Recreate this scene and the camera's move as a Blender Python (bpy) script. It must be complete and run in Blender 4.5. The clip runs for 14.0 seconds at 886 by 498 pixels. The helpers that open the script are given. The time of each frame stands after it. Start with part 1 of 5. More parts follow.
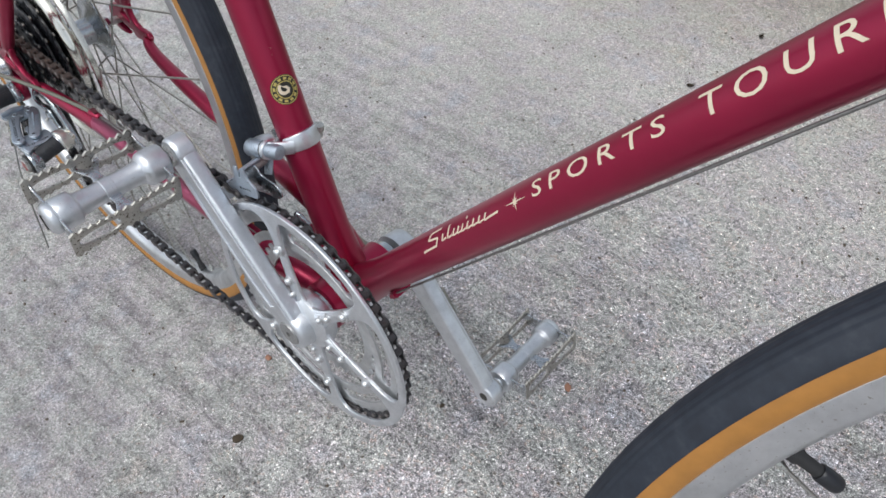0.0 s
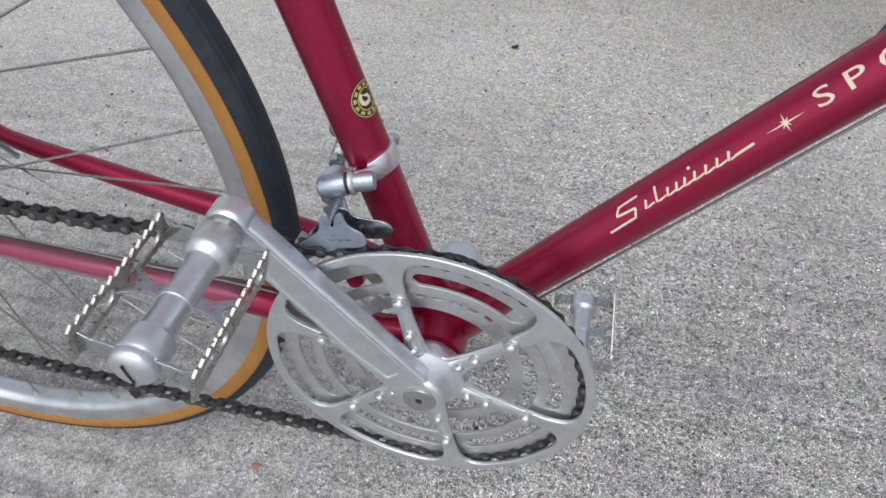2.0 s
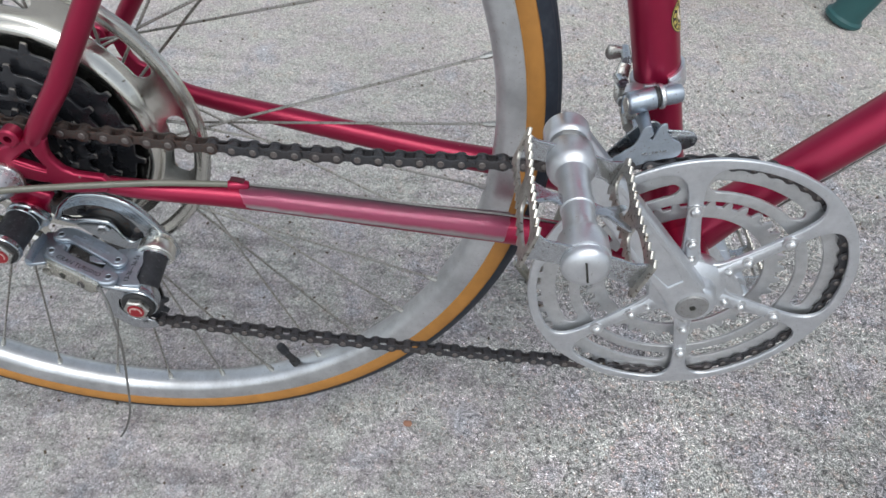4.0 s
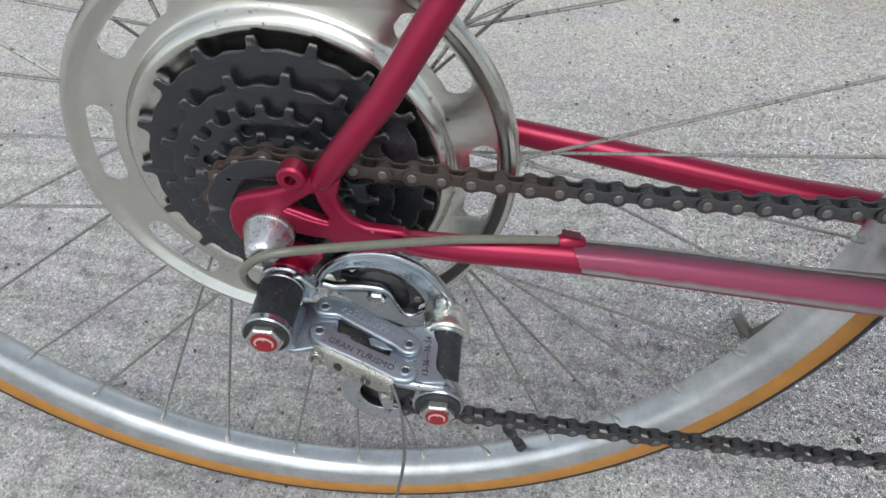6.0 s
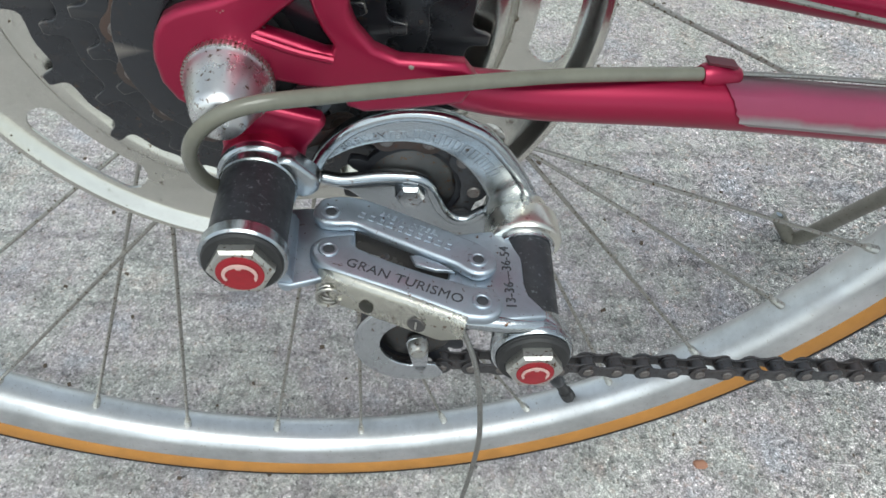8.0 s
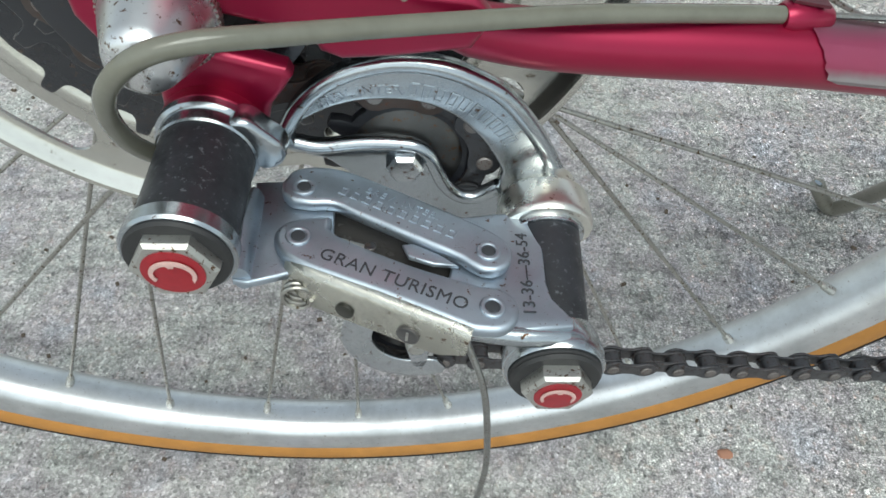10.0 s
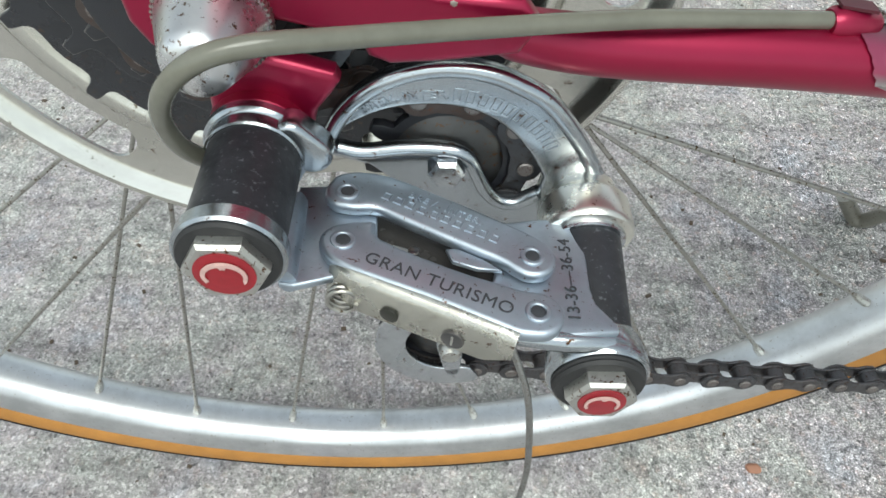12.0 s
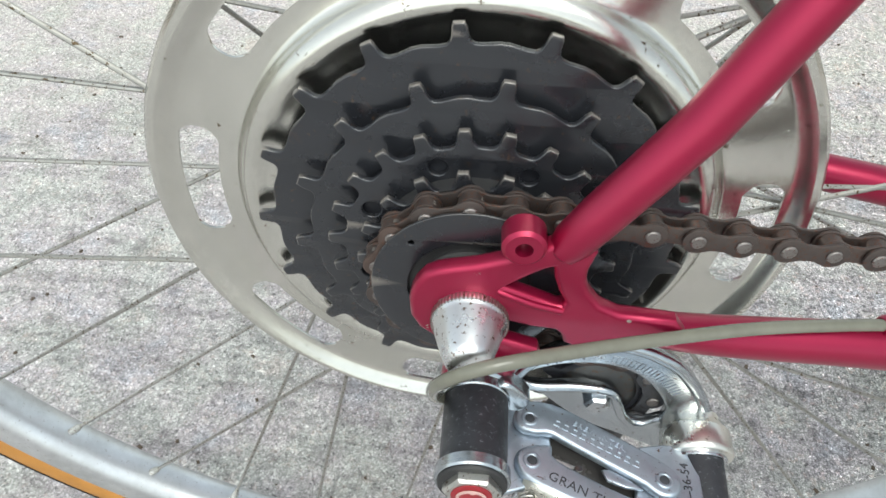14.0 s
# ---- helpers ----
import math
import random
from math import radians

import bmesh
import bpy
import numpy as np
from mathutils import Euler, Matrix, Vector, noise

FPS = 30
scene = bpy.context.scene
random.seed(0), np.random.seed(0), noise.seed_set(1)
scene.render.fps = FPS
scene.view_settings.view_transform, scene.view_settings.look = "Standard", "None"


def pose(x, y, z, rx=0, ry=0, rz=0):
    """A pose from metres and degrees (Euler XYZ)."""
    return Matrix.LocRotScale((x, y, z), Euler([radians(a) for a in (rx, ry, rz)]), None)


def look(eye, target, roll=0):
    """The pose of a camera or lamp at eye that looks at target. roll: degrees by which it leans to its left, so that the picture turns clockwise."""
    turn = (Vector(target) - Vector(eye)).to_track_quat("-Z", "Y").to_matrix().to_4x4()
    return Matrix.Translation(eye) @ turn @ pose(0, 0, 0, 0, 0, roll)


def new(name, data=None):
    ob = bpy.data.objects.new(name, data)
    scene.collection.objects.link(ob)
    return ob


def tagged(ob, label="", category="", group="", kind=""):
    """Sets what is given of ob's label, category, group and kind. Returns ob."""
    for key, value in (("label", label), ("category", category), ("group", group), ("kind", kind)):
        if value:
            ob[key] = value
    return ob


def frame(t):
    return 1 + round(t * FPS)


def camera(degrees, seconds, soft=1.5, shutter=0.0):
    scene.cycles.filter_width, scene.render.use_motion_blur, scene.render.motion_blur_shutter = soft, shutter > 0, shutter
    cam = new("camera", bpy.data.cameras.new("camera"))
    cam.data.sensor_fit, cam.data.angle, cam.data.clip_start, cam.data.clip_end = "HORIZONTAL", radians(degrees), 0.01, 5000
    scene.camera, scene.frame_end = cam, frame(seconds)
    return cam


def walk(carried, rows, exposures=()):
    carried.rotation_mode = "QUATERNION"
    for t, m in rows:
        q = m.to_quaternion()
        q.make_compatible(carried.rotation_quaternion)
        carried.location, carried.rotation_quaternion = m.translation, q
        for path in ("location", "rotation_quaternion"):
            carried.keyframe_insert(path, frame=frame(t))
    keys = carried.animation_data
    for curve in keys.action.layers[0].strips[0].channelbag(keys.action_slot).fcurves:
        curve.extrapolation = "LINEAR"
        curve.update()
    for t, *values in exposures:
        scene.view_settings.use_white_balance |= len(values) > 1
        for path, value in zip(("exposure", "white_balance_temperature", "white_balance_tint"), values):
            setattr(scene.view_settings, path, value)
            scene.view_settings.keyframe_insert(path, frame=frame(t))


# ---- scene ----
# The bicycle's own axes: x forward, y to its far side, z up, origin in the middle of the rear axle.
# It leans on its kickstand, so one matrix carries those axes into the world.
BIKE = pose(0, 0, 0.345, -6.0, -0.88, 0)
cam = camera(64.7, 14.0, soft=1.6)
PATH = [
    (0, (0.7665, -0.2506, 0.3848), (0.6278, -0.0927, 0.1708), 0.37),
    (0.5, (0.6584, -0.3116, 0.3951), (0.5456, -0.1238, 0.1902), 0.34),
    (1, (0.5907, -0.3443, 0.3904), (0.5066, -0.1336, 0.1942), 4.84),
    (1.5, (0.5575, -0.3425, 0.3362), (0.4873, -0.1210, 0.1464), 1.07),
    (2, (0.5073, -0.3238, 0.3158), (0.4649, -0.1108, 0.1088), 1.84),
    (2.5, (0.4526, -0.3359, 0.3103), (0.4245, -0.1286, 0.0952), -0.04),
    (2.7, (0.4268, -0.3513, 0.3087), (0.4004, -0.1444, 0.0931), 1.00),
    (4.8, (0.1793, -0.3944, 0.2447), (0.1945, -0.1706, 0.0455), 5.94),
    (5, (0.1605, -0.3794, 0.2354), (0.1725, -0.1543, 0.0376), 5.36),
    (5.5, (0.1155, -0.3133, 0.2324), (0.1073, -0.0888, 0.0336), 3.57),
    (6, (0.0843, -0.2945, 0.2054), (0.0778, -0.0740, 0.0021), 3.77),
    (6.5, (0.0560, -0.2803, 0.1724), (0.0645, -0.0650, -0.0364), 2.80),
    (7, (0.0444, -0.2682, 0.1366), (0.0537, -0.0527, -0.0720), 2.70),
    (7.5, (0.0380, -0.2449, 0.1138), (0.0528, -0.0332, -0.0982), 3.64),
    (8, (0.0438, -0.2211, 0.0987), (0.0620, -0.0152, -0.1188), 3.84),
    (8.2, (0.0473, -0.2150, 0.0921), (0.0655, -0.0155, -0.1312), 3.93),
    (10.3, (0.0485, -0.1850, 0.0724), (0.0609, 0.0074, -0.1575), 3.91),
    (10.5, (0.0473, -0.1835, 0.0719), (0.0588, 0.0098, -0.1573), 3.84),
    (11, (0.0439, -0.1822, 0.0719), (0.0530, 0.0123, -0.1563), 3.66),
    (11.5, (0.0415, -0.1827, 0.0720), (0.0497, 0.0125, -0.1557), 3.47),
    (12, (0.0423, -0.1887, 0.0718), (0.0492, 0.0077, -0.1549), 2.76),
    (12.5, (0.0396, -0.2012, 0.0846), (0.0457, -0.0008, -0.1386), 3.52),
    (13, (0.0258, -0.2157, 0.1076), (0.0259, -0.0088, -0.1096), 3.58),
    (13.5, (0.0106, -0.2115, 0.1318), (0.0060, 0.0020, -0.0789), 3.91),
    (14, (-0.0027, -0.2031, 0.1523), (-0.0112, 0.0153, -0.0532), 3.34),
]
walk(cam, [(t, BIKE @ look(eye, target, roll)) for t, eye, target, roll in PATH], exposures=[(0, 0.24, 6360, 8), (2.7, 0.24, 6360, 8), (5, 0.24, 6380, 6), (6.5, 0.43, 6370, 4), (8, 0.53, 6380, 1), (10.5, 0.53, 6400, -1), (11, 0.66, 6420, -1), (12, 0.65, 6510, 0), (13, 0.69, 6650, 1), (13.5, 0.76, 6630, 2), (14, 0.89, 6580, 2)])

# ---- light: a bright overcast sky ----
world = bpy.data.worlds.new("overcast_sky")
scene.world = world
world.use_nodes = True
wn = world.node_tree.nodes
sky = wn.new("ShaderNodeTexSky")
sky.sky_type = "NISHITA"
sky.sun_disc = False
sky.sun_elevation, sky.sun_rotation = radians(58), radians(200)
sky.air_density, sky.dust_density, sky.ozone_density = 1.0, 2.0, 1.0
wn["Background"].inputs["Strength"].default_value = 0.145
haze = wn.new("ShaderNodeHueSaturation")
haze.inputs["Saturation"].default_value = 0.35
world.node_tree.links.new(sky.outputs["Color"], haze.inputs["Color"])
world.node_tree.links.new(haze.outputs["Color"], wn["Background"].inputs["Color"])
sun = new("sun", bpy.data.lights.new("sun", "SUN"))
sun.data.energy, sun.data.angle, sun.data.color = 1.2, radians(35), (1.0, 0.985, 0.965)
sun.matrix_world = look((0.6, -1.2, 3.0), (0, 0, 0))

# ---- materials ----
def mat(name):
    m = bpy.data.materials.new(name)
    m.use_nodes = True
    return m, m.node_tree.nodes, m.node_tree.links, m.node_tree.nodes["Principled BSDF"]


def tex_noise(n, l, scale, detail=4.0, rough=0.6, coord="Object"):
    c = n.new("ShaderNodeTexCoord")
    t = n.new("ShaderNodeTexNoise")
    t.inputs["Scale"].default_value, t.inputs["Detail"].default_value, t.inputs["Roughness"].default_value = scale, detail, rough
    l.new(c.outputs[coord], t.inputs["Vector"])
    return t


def ramp(n, l, src, stops):
    r = n.new("ShaderNodeValToRGB")
    el = r.color_ramp.elements
    while len(el) < len(stops):
        el.new(0.5)
    for e, (p, c) in zip(el, stops):
        e.position, e.color = p, (*c, 1) if len(c) == 3 else c
    l.new(src, r.inputs["Fac"])
    return r


def g(v):
    return (v, v, v)


def bump(n, l, bsdf, src, strength, dist):
    b = n.new("ShaderNodeBump")
    b.inputs["Strength"].default_value, b.inputs["Distance"].default_value = strength, dist
    l.new(src, b.inputs["Height"])
    l.new(b.outputs["Normal"], bsdf.inputs["Normal"])
    return b


def mixc(n, l, fac, a, b):
    m = n.new("ShaderNodeMix")
    m.data_type = "RGBA"
    for sock, v in ((m.inputs[0], fac), (m.inputs[6], a), (m.inputs[7], b)):
        if isinstance(v, (int, float)):
            sock.default_value = v
        elif isinstance(v, tuple):
            sock.default_value = (*v, 1)
        else:
            l.new(v, sock)
    return m.outputs[2]


def metal(name, colour, rough, spot=(0.12, 0.06, 0.03), amount=0.35, metallic=1.0, fine=900.0, coarse=60.0, relief=0.00012, worn=None, bloom=None, mixed=None, faded=0.82, bloom_from=0.60):
    """Metal with fine pits, broad dulling and specks of dirt or rust. amount: how much of it is spotted."""
    m, n, l, b = mat(name)
    big = tex_noise(n, l, coarse, 5, 0.65)
    small = tex_noise(n, l, fine, 3, 0.7)
    pits = ramp(n, l, small.outputs["Fac"], [(0.0, g(1)), (0.30 + 0.12 * amount, g(1)), (0.36 + 0.14 * amount, g(0)), (1.0, g(0))])
    dull = ramp(n, l, big.outputs["Fac"], [(0.3, g(0)), (0.7, g(1))])
    tone = mixc(n, l, dull.outputs["Color"], tuple(c * faded for c in colour), colour)
    tone = mixc(n, l, pits.outputs["Color"], tone, spot)
    if bloom:
        rust = tex_noise(n, l, 75, 6, 0.75)
        area = ramp(n, l, rust.outputs["Fac"], [(bloom_from, g(0)), (bloom_from + 0.16, g(0.6))])
        tone = mixc(n, l, area.outputs["Color"], tone, bloom)
    if mixed:
        info = n.new("ShaderNodeObjectInfo")
        pick = ramp(n, l, info.outputs["Random"], [(0.5, g(0)), (1.0, g(0.42))])
        tone = mixc(n, l, pick.outputs["Color"], tone, mixed)
    if worn:
        edge = n.new("ShaderNodeNewGeometry")
        rub = ramp(n, l, edge.outputs["Pointiness"], [(0.53, g(0)), (0.60, g(0.8))])
        tone = mixc(n, l, rub.outputs["Color"], tone, worn)
    l.new(tone, b.inputs["Base Color"])
    b.inputs["Metallic"].default_value = metallic
    rr = ramp(n, l, big.outputs["Fac"], [(0.25, g(rough * 1.5)), (0.75, g(rough * 0.75))])
    l.new(rr.outputs["Color"], b.inputs["Roughness"])
    bump(n, l, b, small.outputs["Fac"], 0.35, relief)
    return m


def paint(name, colour, rough, metallic, coat, chip=None, bare=0.235):
    m, n, l, b = mat(name)
    flake = tex_noise(n, l, 2500, 2)
    big = tex_noise(n, l, 45, 5)
    c1 = mixc(n, l, big.outputs["Fac"], tuple(c * 0.85 for c in colour), tuple(min(1, c * 1.12) for c in colour))
    if chip:
        sp = tex_noise(n, l, 210, 5, 0.55)
        k = ramp(n, l, sp.outputs["Fac"], [(0.0, g(1)), (bare, g(1)), (bare + 0.015, g(0)), (1, g(0))])
        c1 = mixc(n, l, k.outputs["Color"], c1, chip)
    l.new(c1, b.inputs["Base Color"])
    b.inputs["Metallic"].default_value, b.inputs["Roughness"].default_value = metallic, rough
    b.inputs["Coat Weight"].default_value, b.inputs["Coat Roughness"].default_value = coat, 0.22
    bump(n, l, b, flake.outputs["Fac"], 0.12, 0.0001)
    return m


def plain(name, colour, rough, metallic=0.0, vary=0.15, scale=300.0, relief=0.00015):
    m, n, l, b = mat(name)
    t = tex_noise(n, l, scale, 5)
    l.new(mixc(n, l, t.outputs["Fac"], tuple(c * (1 - vary) for c in colour), tuple(min(1, c * (1 + vary)) for c in colour)), b.inputs["Base Color"])
    b.inputs["Roughness"].default_value, b.inputs["Metallic"].default_value = rough, metallic
    bump(n, l, b, t.outputs["Fac"], 0.3, relief)
    return m


RED = paint("red_metallic_paint", (0.300, 0.0050, 0.044), 0.38, 0.68, 0.38, chip=(0.50, 0.36, 0.28))
RED_CHIPPED = paint("chipped_red_paint", (0.300, 0.0050, 0.044), 0.38, 0.68, 0.38, chip=(0.38, 0.36, 0.31), bare=0.285)
CHROME = metal("aged_chrome", (0.46, 0.495, 0.525), 0.20, amount=0.10, fine=420, coarse=35, bloom=(0.20, 0.11, 0.06), bloom_from=0.66)
CHROME_DULL = metal("spotted_chrome", (0.57, 0.60, 0.63), 0.22, amount=0.25, fine=520, coarse=50, bloom=(0.22, 0.15, 0.09), bloom_from=0.63)
STEEL = metal("pressed_steel", (0.47, 0.53, 0.60), 0.40, amount=0.04, fine=700, coarse=80)
DISC = metal("spoke_guard_chrome", (0.68, 0.67, 0.62), 0.20, amount=-0.10, fine=260, coarse=30, spot=(0.16, 0.12, 0.08))
ALU = metal("polished_aluminium", (0.765, 0.79, 0.825), 0.37, amount=-0.15, fine=700, coarse=70, faded=0.80, spot=(0.35, 0.34, 0.33))
NUT_CHROME = metal("pitted_nut_chrome", (0.74, 0.75, 0.76), 0.26, amount=0.30, fine=700, coarse=60, spot=(0.14, 0.09, 0.06))
ALU_DULL = metal("dull_aluminium", (0.66, 0.67, 0.68), 0.42, amount=-0.1, fine=700, coarse=70, faded=0.80, spot=(0.30, 0.29, 0.28))
BOLT = metal("plated_bolt", (0.74, 0.75, 0.76), 0.34, amount=0.1, fine=900, coarse=150)
CAP = metal("grey_dust_cap", (0.36, 0.36, 0.36), 0.40, amount=0.2, fine=900, coarse=150, metallic=0.7)
SKIRT = metal("stained_bright_steel", (0.84, 0.83, 0.77), 0.24, amount=0.04, fine=500, coarse=60, spot=(0.20, 0.12, 0.07), bloom=(0.36, 0.17, 0.08), bloom_from=0.60)
ALU_RIM = metal("rim_aluminium", (0.76, 0.78, 0.80), 0.36, amount=0.0, fine=500, coarse=28, faded=0.62, spot=(0.40, 0.38, 0.36))
SPOKE = metal("spoke_steel", (0.42, 0.41, 0.38), 0.35, amount=0.5, fine=600, coarse=120, spot=(0.10, 0.07, 0.04))
RAIL = metal("dirty_rail_chrome", (0.52, 0.505, 0.465), 0.34, amount=0.55, fine=420, coarse=150, spot=(0.10, 0.08, 0.06))
LEG = metal("dull_grey_plating", (0.34, 0.33, 0.29), 0.40, amount=0.1, fine=500, coarse=40, metallic=0.8)
NUT = metal("zinc_bolt", (0.58, 0.58, 0.55), 0.36, amount=0.45, fine=900, coarse=150)
CHAIN = metal("oily_chain_steel", (0.090, 0.092, 0.100), 0.40, amount=0.5, fine=900, coarse=160, spot=(0.05, 0.030, 0.022), metallic=0.8, mixed=(0.115, 0.092, 0.084))
CHAIN_RUSTY = metal("rusty_chain_steel", (0.100, 0.082, 0.076), 0.42, amount=0.6, fine=900, coarse=160, spot=(0.12, 0.058, 0.04), metallic=0.75, mixed=(0.135, 0.084, 0.066))
PIN = metal("chain_pin", (0.27, 0.25, 0.24), 0.42, amount=0.5, fine=1500, coarse=200, spot=(0.12, 0.05, 0.03))
COG = metal("black_sprocket_steel", (0.028, 0.030, 0.036), 0.25, amount=0.10, fine=330, coarse=45, spot=(0.055, 0.038, 0.030), metallic=0.45, relief=0.0003, worn=(0.22, 0.20, 0.18), bloom=(0.055, 0.030, 0.022))
BLACK = plain("black_plastic", (0.013, 0.014, 0.018), 0.36, vary=0.3, scale=900)
RUBBER = plain("black_rubber", (0.02, 0.02, 0.021), 0.6, vary=0.25, scale=500)
GUM = plain("amber_gum_sidewall", (0.375, 0.170, 0.036), 0.58, vary=0.32, scale=70, relief=0.0004)
ENAMEL = plain("red_enamel", (0.25, 0.008, 0.016), 0.35, vary=0.35)
BARREL = metal("dusty_black_barrel", (0.024, 0.026, 0.032), 0.45, spot=(0.085, 0.09, 0.10), amount=0.22, metallic=0.0, fine=700, coarse=110, faded=0.45)
CREAM = plain("cream_decal", (0.70, 0.60, 0.46), 0.45, vary=0.08)
WORN_CREAM = plain("worn_pale_enamel", (0.52, 0.34, 0.31), 0.4, vary=0.3, scale=900)
GOLD = plain("gold_decal", (0.50, 0.40, 0.12), 0.4, vary=0.15)
# badge ink, also the shaded inside of holes and slots put in as black
INK_AND_HOLLOW = plain("black_decal_and_hollow", (0.02, 0.02, 0.015), 0.35)
ENGRAVE = plain("dark_engraving", (0.045, 0.048, 0.055), 0.6, 0.3)
COG.node_tree.nodes["Principled BSDF"].inputs["Coat Weight"].default_value = 0.5
COG.node_tree.nodes["Principled BSDF"].inputs["Coat Roughness"].default_value = 0.16
HOUSING = plain("grey_green_cable_housing", (0.15, 0.148, 0.12), 0.13, vary=0.3, scale=120)
CLIP = plain("dark_red_clip", (0.07, 0.006, 0.014), 0.5, vary=0.2, scale=200)
CABLE = metal("cable_wire", (0.32, 0.32, 0.31), 0.4, amount=0.3, fine=2500, coarse=400)
TEAL = plain("teal_paint", (0.020, 0.085, 0.088), 0.5, vary=0.12, scale=40)
LEAFDARK = plain("dry_leaf", (0.05, 0.035, 0.02), 0.8, vary=0.4, scale=150)
GREEN = plain("weed_leaf", (0.12, 0.30, 0.03), 0.55, vary=0.3, scale=60)
SOIL = plain("soil", (0.09, 0.068, 0.05), 0.95, vary=0.5, scale=35, relief=0.01)


def tyre_tread():
    m, n, l, b = mat("slate_tyre_rubber")
    t = tex_noise(n, l, 120, 6)
    c = ramp(n, l, t.outputs["Fac"], [(0.3, (0.009, 0.013, 0.022)), (0.55, (0.015, 0.021, 0.033)), (0.8, (0.034, 0.039, 0.050))])
    l.new(c.outputs["Color"], b.inputs["Base Color"])
    b.inputs["Roughness"].default_value = 0.62
    bump(n, l, b, t.outputs["Fac"], 0.35, 0.0006)
    return m


def concrete():
    """Worn exposed-aggregate concrete: pale sandy matrix with grey, white, rusty and dark grains, coarser where it is worn."""
    m, n, l, b = mat("aggregate_concrete")
    c = n.new("ShaderNodeTexCoord")
    place = n.new("ShaderNodeSeparateXYZ")
    l.new(c.outputs["Object"], place.inputs["Vector"])

    def cells(scale, channel):
        v = n.new("ShaderNodeTexVoronoi")
        v.inputs["Scale"].default_value, v.inputs["Randomness"].default_value = scale, 1.0
        l.new(c.outputs["Object"], v.inputs["Vector"])
        split = n.new("ShaderNodeSeparateColor")
        l.new(v.outputs["Color"], split.inputs["Color"])
        return v, split.outputs[channel]

    def times(a, f, fac=1.0):
        mu = n.new("ShaderNodeMix")
        mu.data_type, mu.blend_type = "RGBA", "MULTIPLY"
        if isinstance(fac, float):
            mu.inputs[0].default_value = fac
        else:
            l.new(fac, mu.inputs[0])
        l.new(a, mu.inputs[6])
        l.new(f, mu.inputs[7])
        return mu.outputs[2]

    def sums(a, p, k):
        mad = n.new("ShaderNodeMath")
        mad.operation = "MULTIPLY_ADD"
        l.new(a, mad.inputs[0])
        mad.inputs[1].default_value = k
        l.new(p, mad.inputs[2])
        return mad.outputs[0]

    def span(src, lo, hi, to0=0.0, to1=1.0):
        r = n.new("ShaderNodeMapRange")
        for name, v in (("From Min", lo), ("From Max", hi), ("To Min", to0), ("To Max", to1)):
            r.inputs[name].default_value = v
        l.new(src, r.inputs["Value"])
        return r.outputs["Result"]
    blot = tex_noise(n, l, 6.5, 7, 0.72)
    # smooth far behind the bicycle, worn down to its stones under and in front of it
    worn = span(sums(blot.outputs["Fac"], place.outputs["Y"], -0.55), 0.44, -0.12)
    # how bare the grains lie: most towards the front
    bare = n.new("ShaderNodeMath")
    bare.operation = "MULTIPLY"
    l.new(span(worn, 0.0, 1.0, 0.50, 1.0), bare.inputs[0])
    l.new(span(sums(blot.outputs["Fac"], place.outputs["X"], 0.4), 0.34, 0.74, 0.15, 1.0), bare.inputs[1])
    coarse, pick = cells(330, "Red")
    stones = ramp(n, l, pick, [(0.0, (0.10, 0.098, 0.098)), (0.10, (0.235, 0.227, 0.22)), (0.28, (0.36, 0.347, 0.334)), (0.58, (0.45, 0.433, 0.415)), (0.84, (0.55, 0.53, 0.508)), (0.95, (0.44, 0.345, 0.30)), (1.0, (0.84, 0.82, 0.79))])
    fine, pick = cells(640, "Green")
    sand = ramp(n, l, pick, [(0.0, (0.15, 0.146, 0.143)), (0.16, (0.35, 0.338, 0.327)), (0.75, (0.46, 0.443, 0.426)), (1.0, (0.78, 0.76, 0.735))])
    col = mixc(n, l, span(bare.outputs[0], 0.08, 0.85, 0.30, 0.86), sand.outputs["Color"], stones.outputs["Color"])
    # grain
    gritty = tex_noise(n, l, 760, 3, 0.75)
    crisp = ramp(n, l, gritty.outputs["Fac"], [(0.32, g(0.02)), (0.44, g(0.46)), (0.52, g(1.02)), (0.66, g(2.8))])
    col = times(col, crisp.outputs["Color"], bare.outputs[0])
    # clumps of grains, small and large
    mid = tex_noise(n, l, 190, 5, 0.8)
    clumps = ramp(n, l, mid.outputs["Fac"], [(0.28, g(0.20)), (0.44, g(0.76)), (0.55, g(1.10)), (0.72, g(1.75))])
    col = times(col, clumps.outputs["Color"], span(bare.outputs[0], 0.10, 0.9, 0.24, 1.0))
    lump = tex_noise(n, l, 42, 6, 0.72)
    lumps = ramp(n, l, lump.outputs["Fac"], [(0.30, g(0.50)), (0.46, g(0.92)), (0.56, g(1.05)), (0.74, g(1.32))])
    col = times(col, lumps.outputs["Color"], span(worn, 0.0, 1.0, 0.22, 0.95))
    # scattered dark and white grains
    spot, pick = cells(300, "Blue")
    near = ramp(n, l, spot.outputs["Distance"], [(0.14, g(1)), (0.40, g(0))])
    dark = ramp(n, l, pick, [(0.0, g(0.12)), (0.09, g(0.36)), (0.13, g(1.0)), (0.91, g(1.0)), (0.94, g(2.1))])
    dots = n.new("ShaderNodeMath")
    dots.operation = "MULTIPLY"
    l.new(near.outputs["Color"], dots.inputs[0])
    l.new(span(bare.outputs[0], 0.10, 0.75, 0.30, 1.0), dots.inputs[1])
    col = times(col, dark.outputs["Color"], dots.outputs[0])
    # broad patches: tone and hue
    wide = tex_noise(n, l, 3.2, 5, 0.6)
    tone = ramp(n, l, wide.outputs["Fac"], [(0.3, g(0.84)), (0.5, g(1.0)), (0.72, g(1.10))])
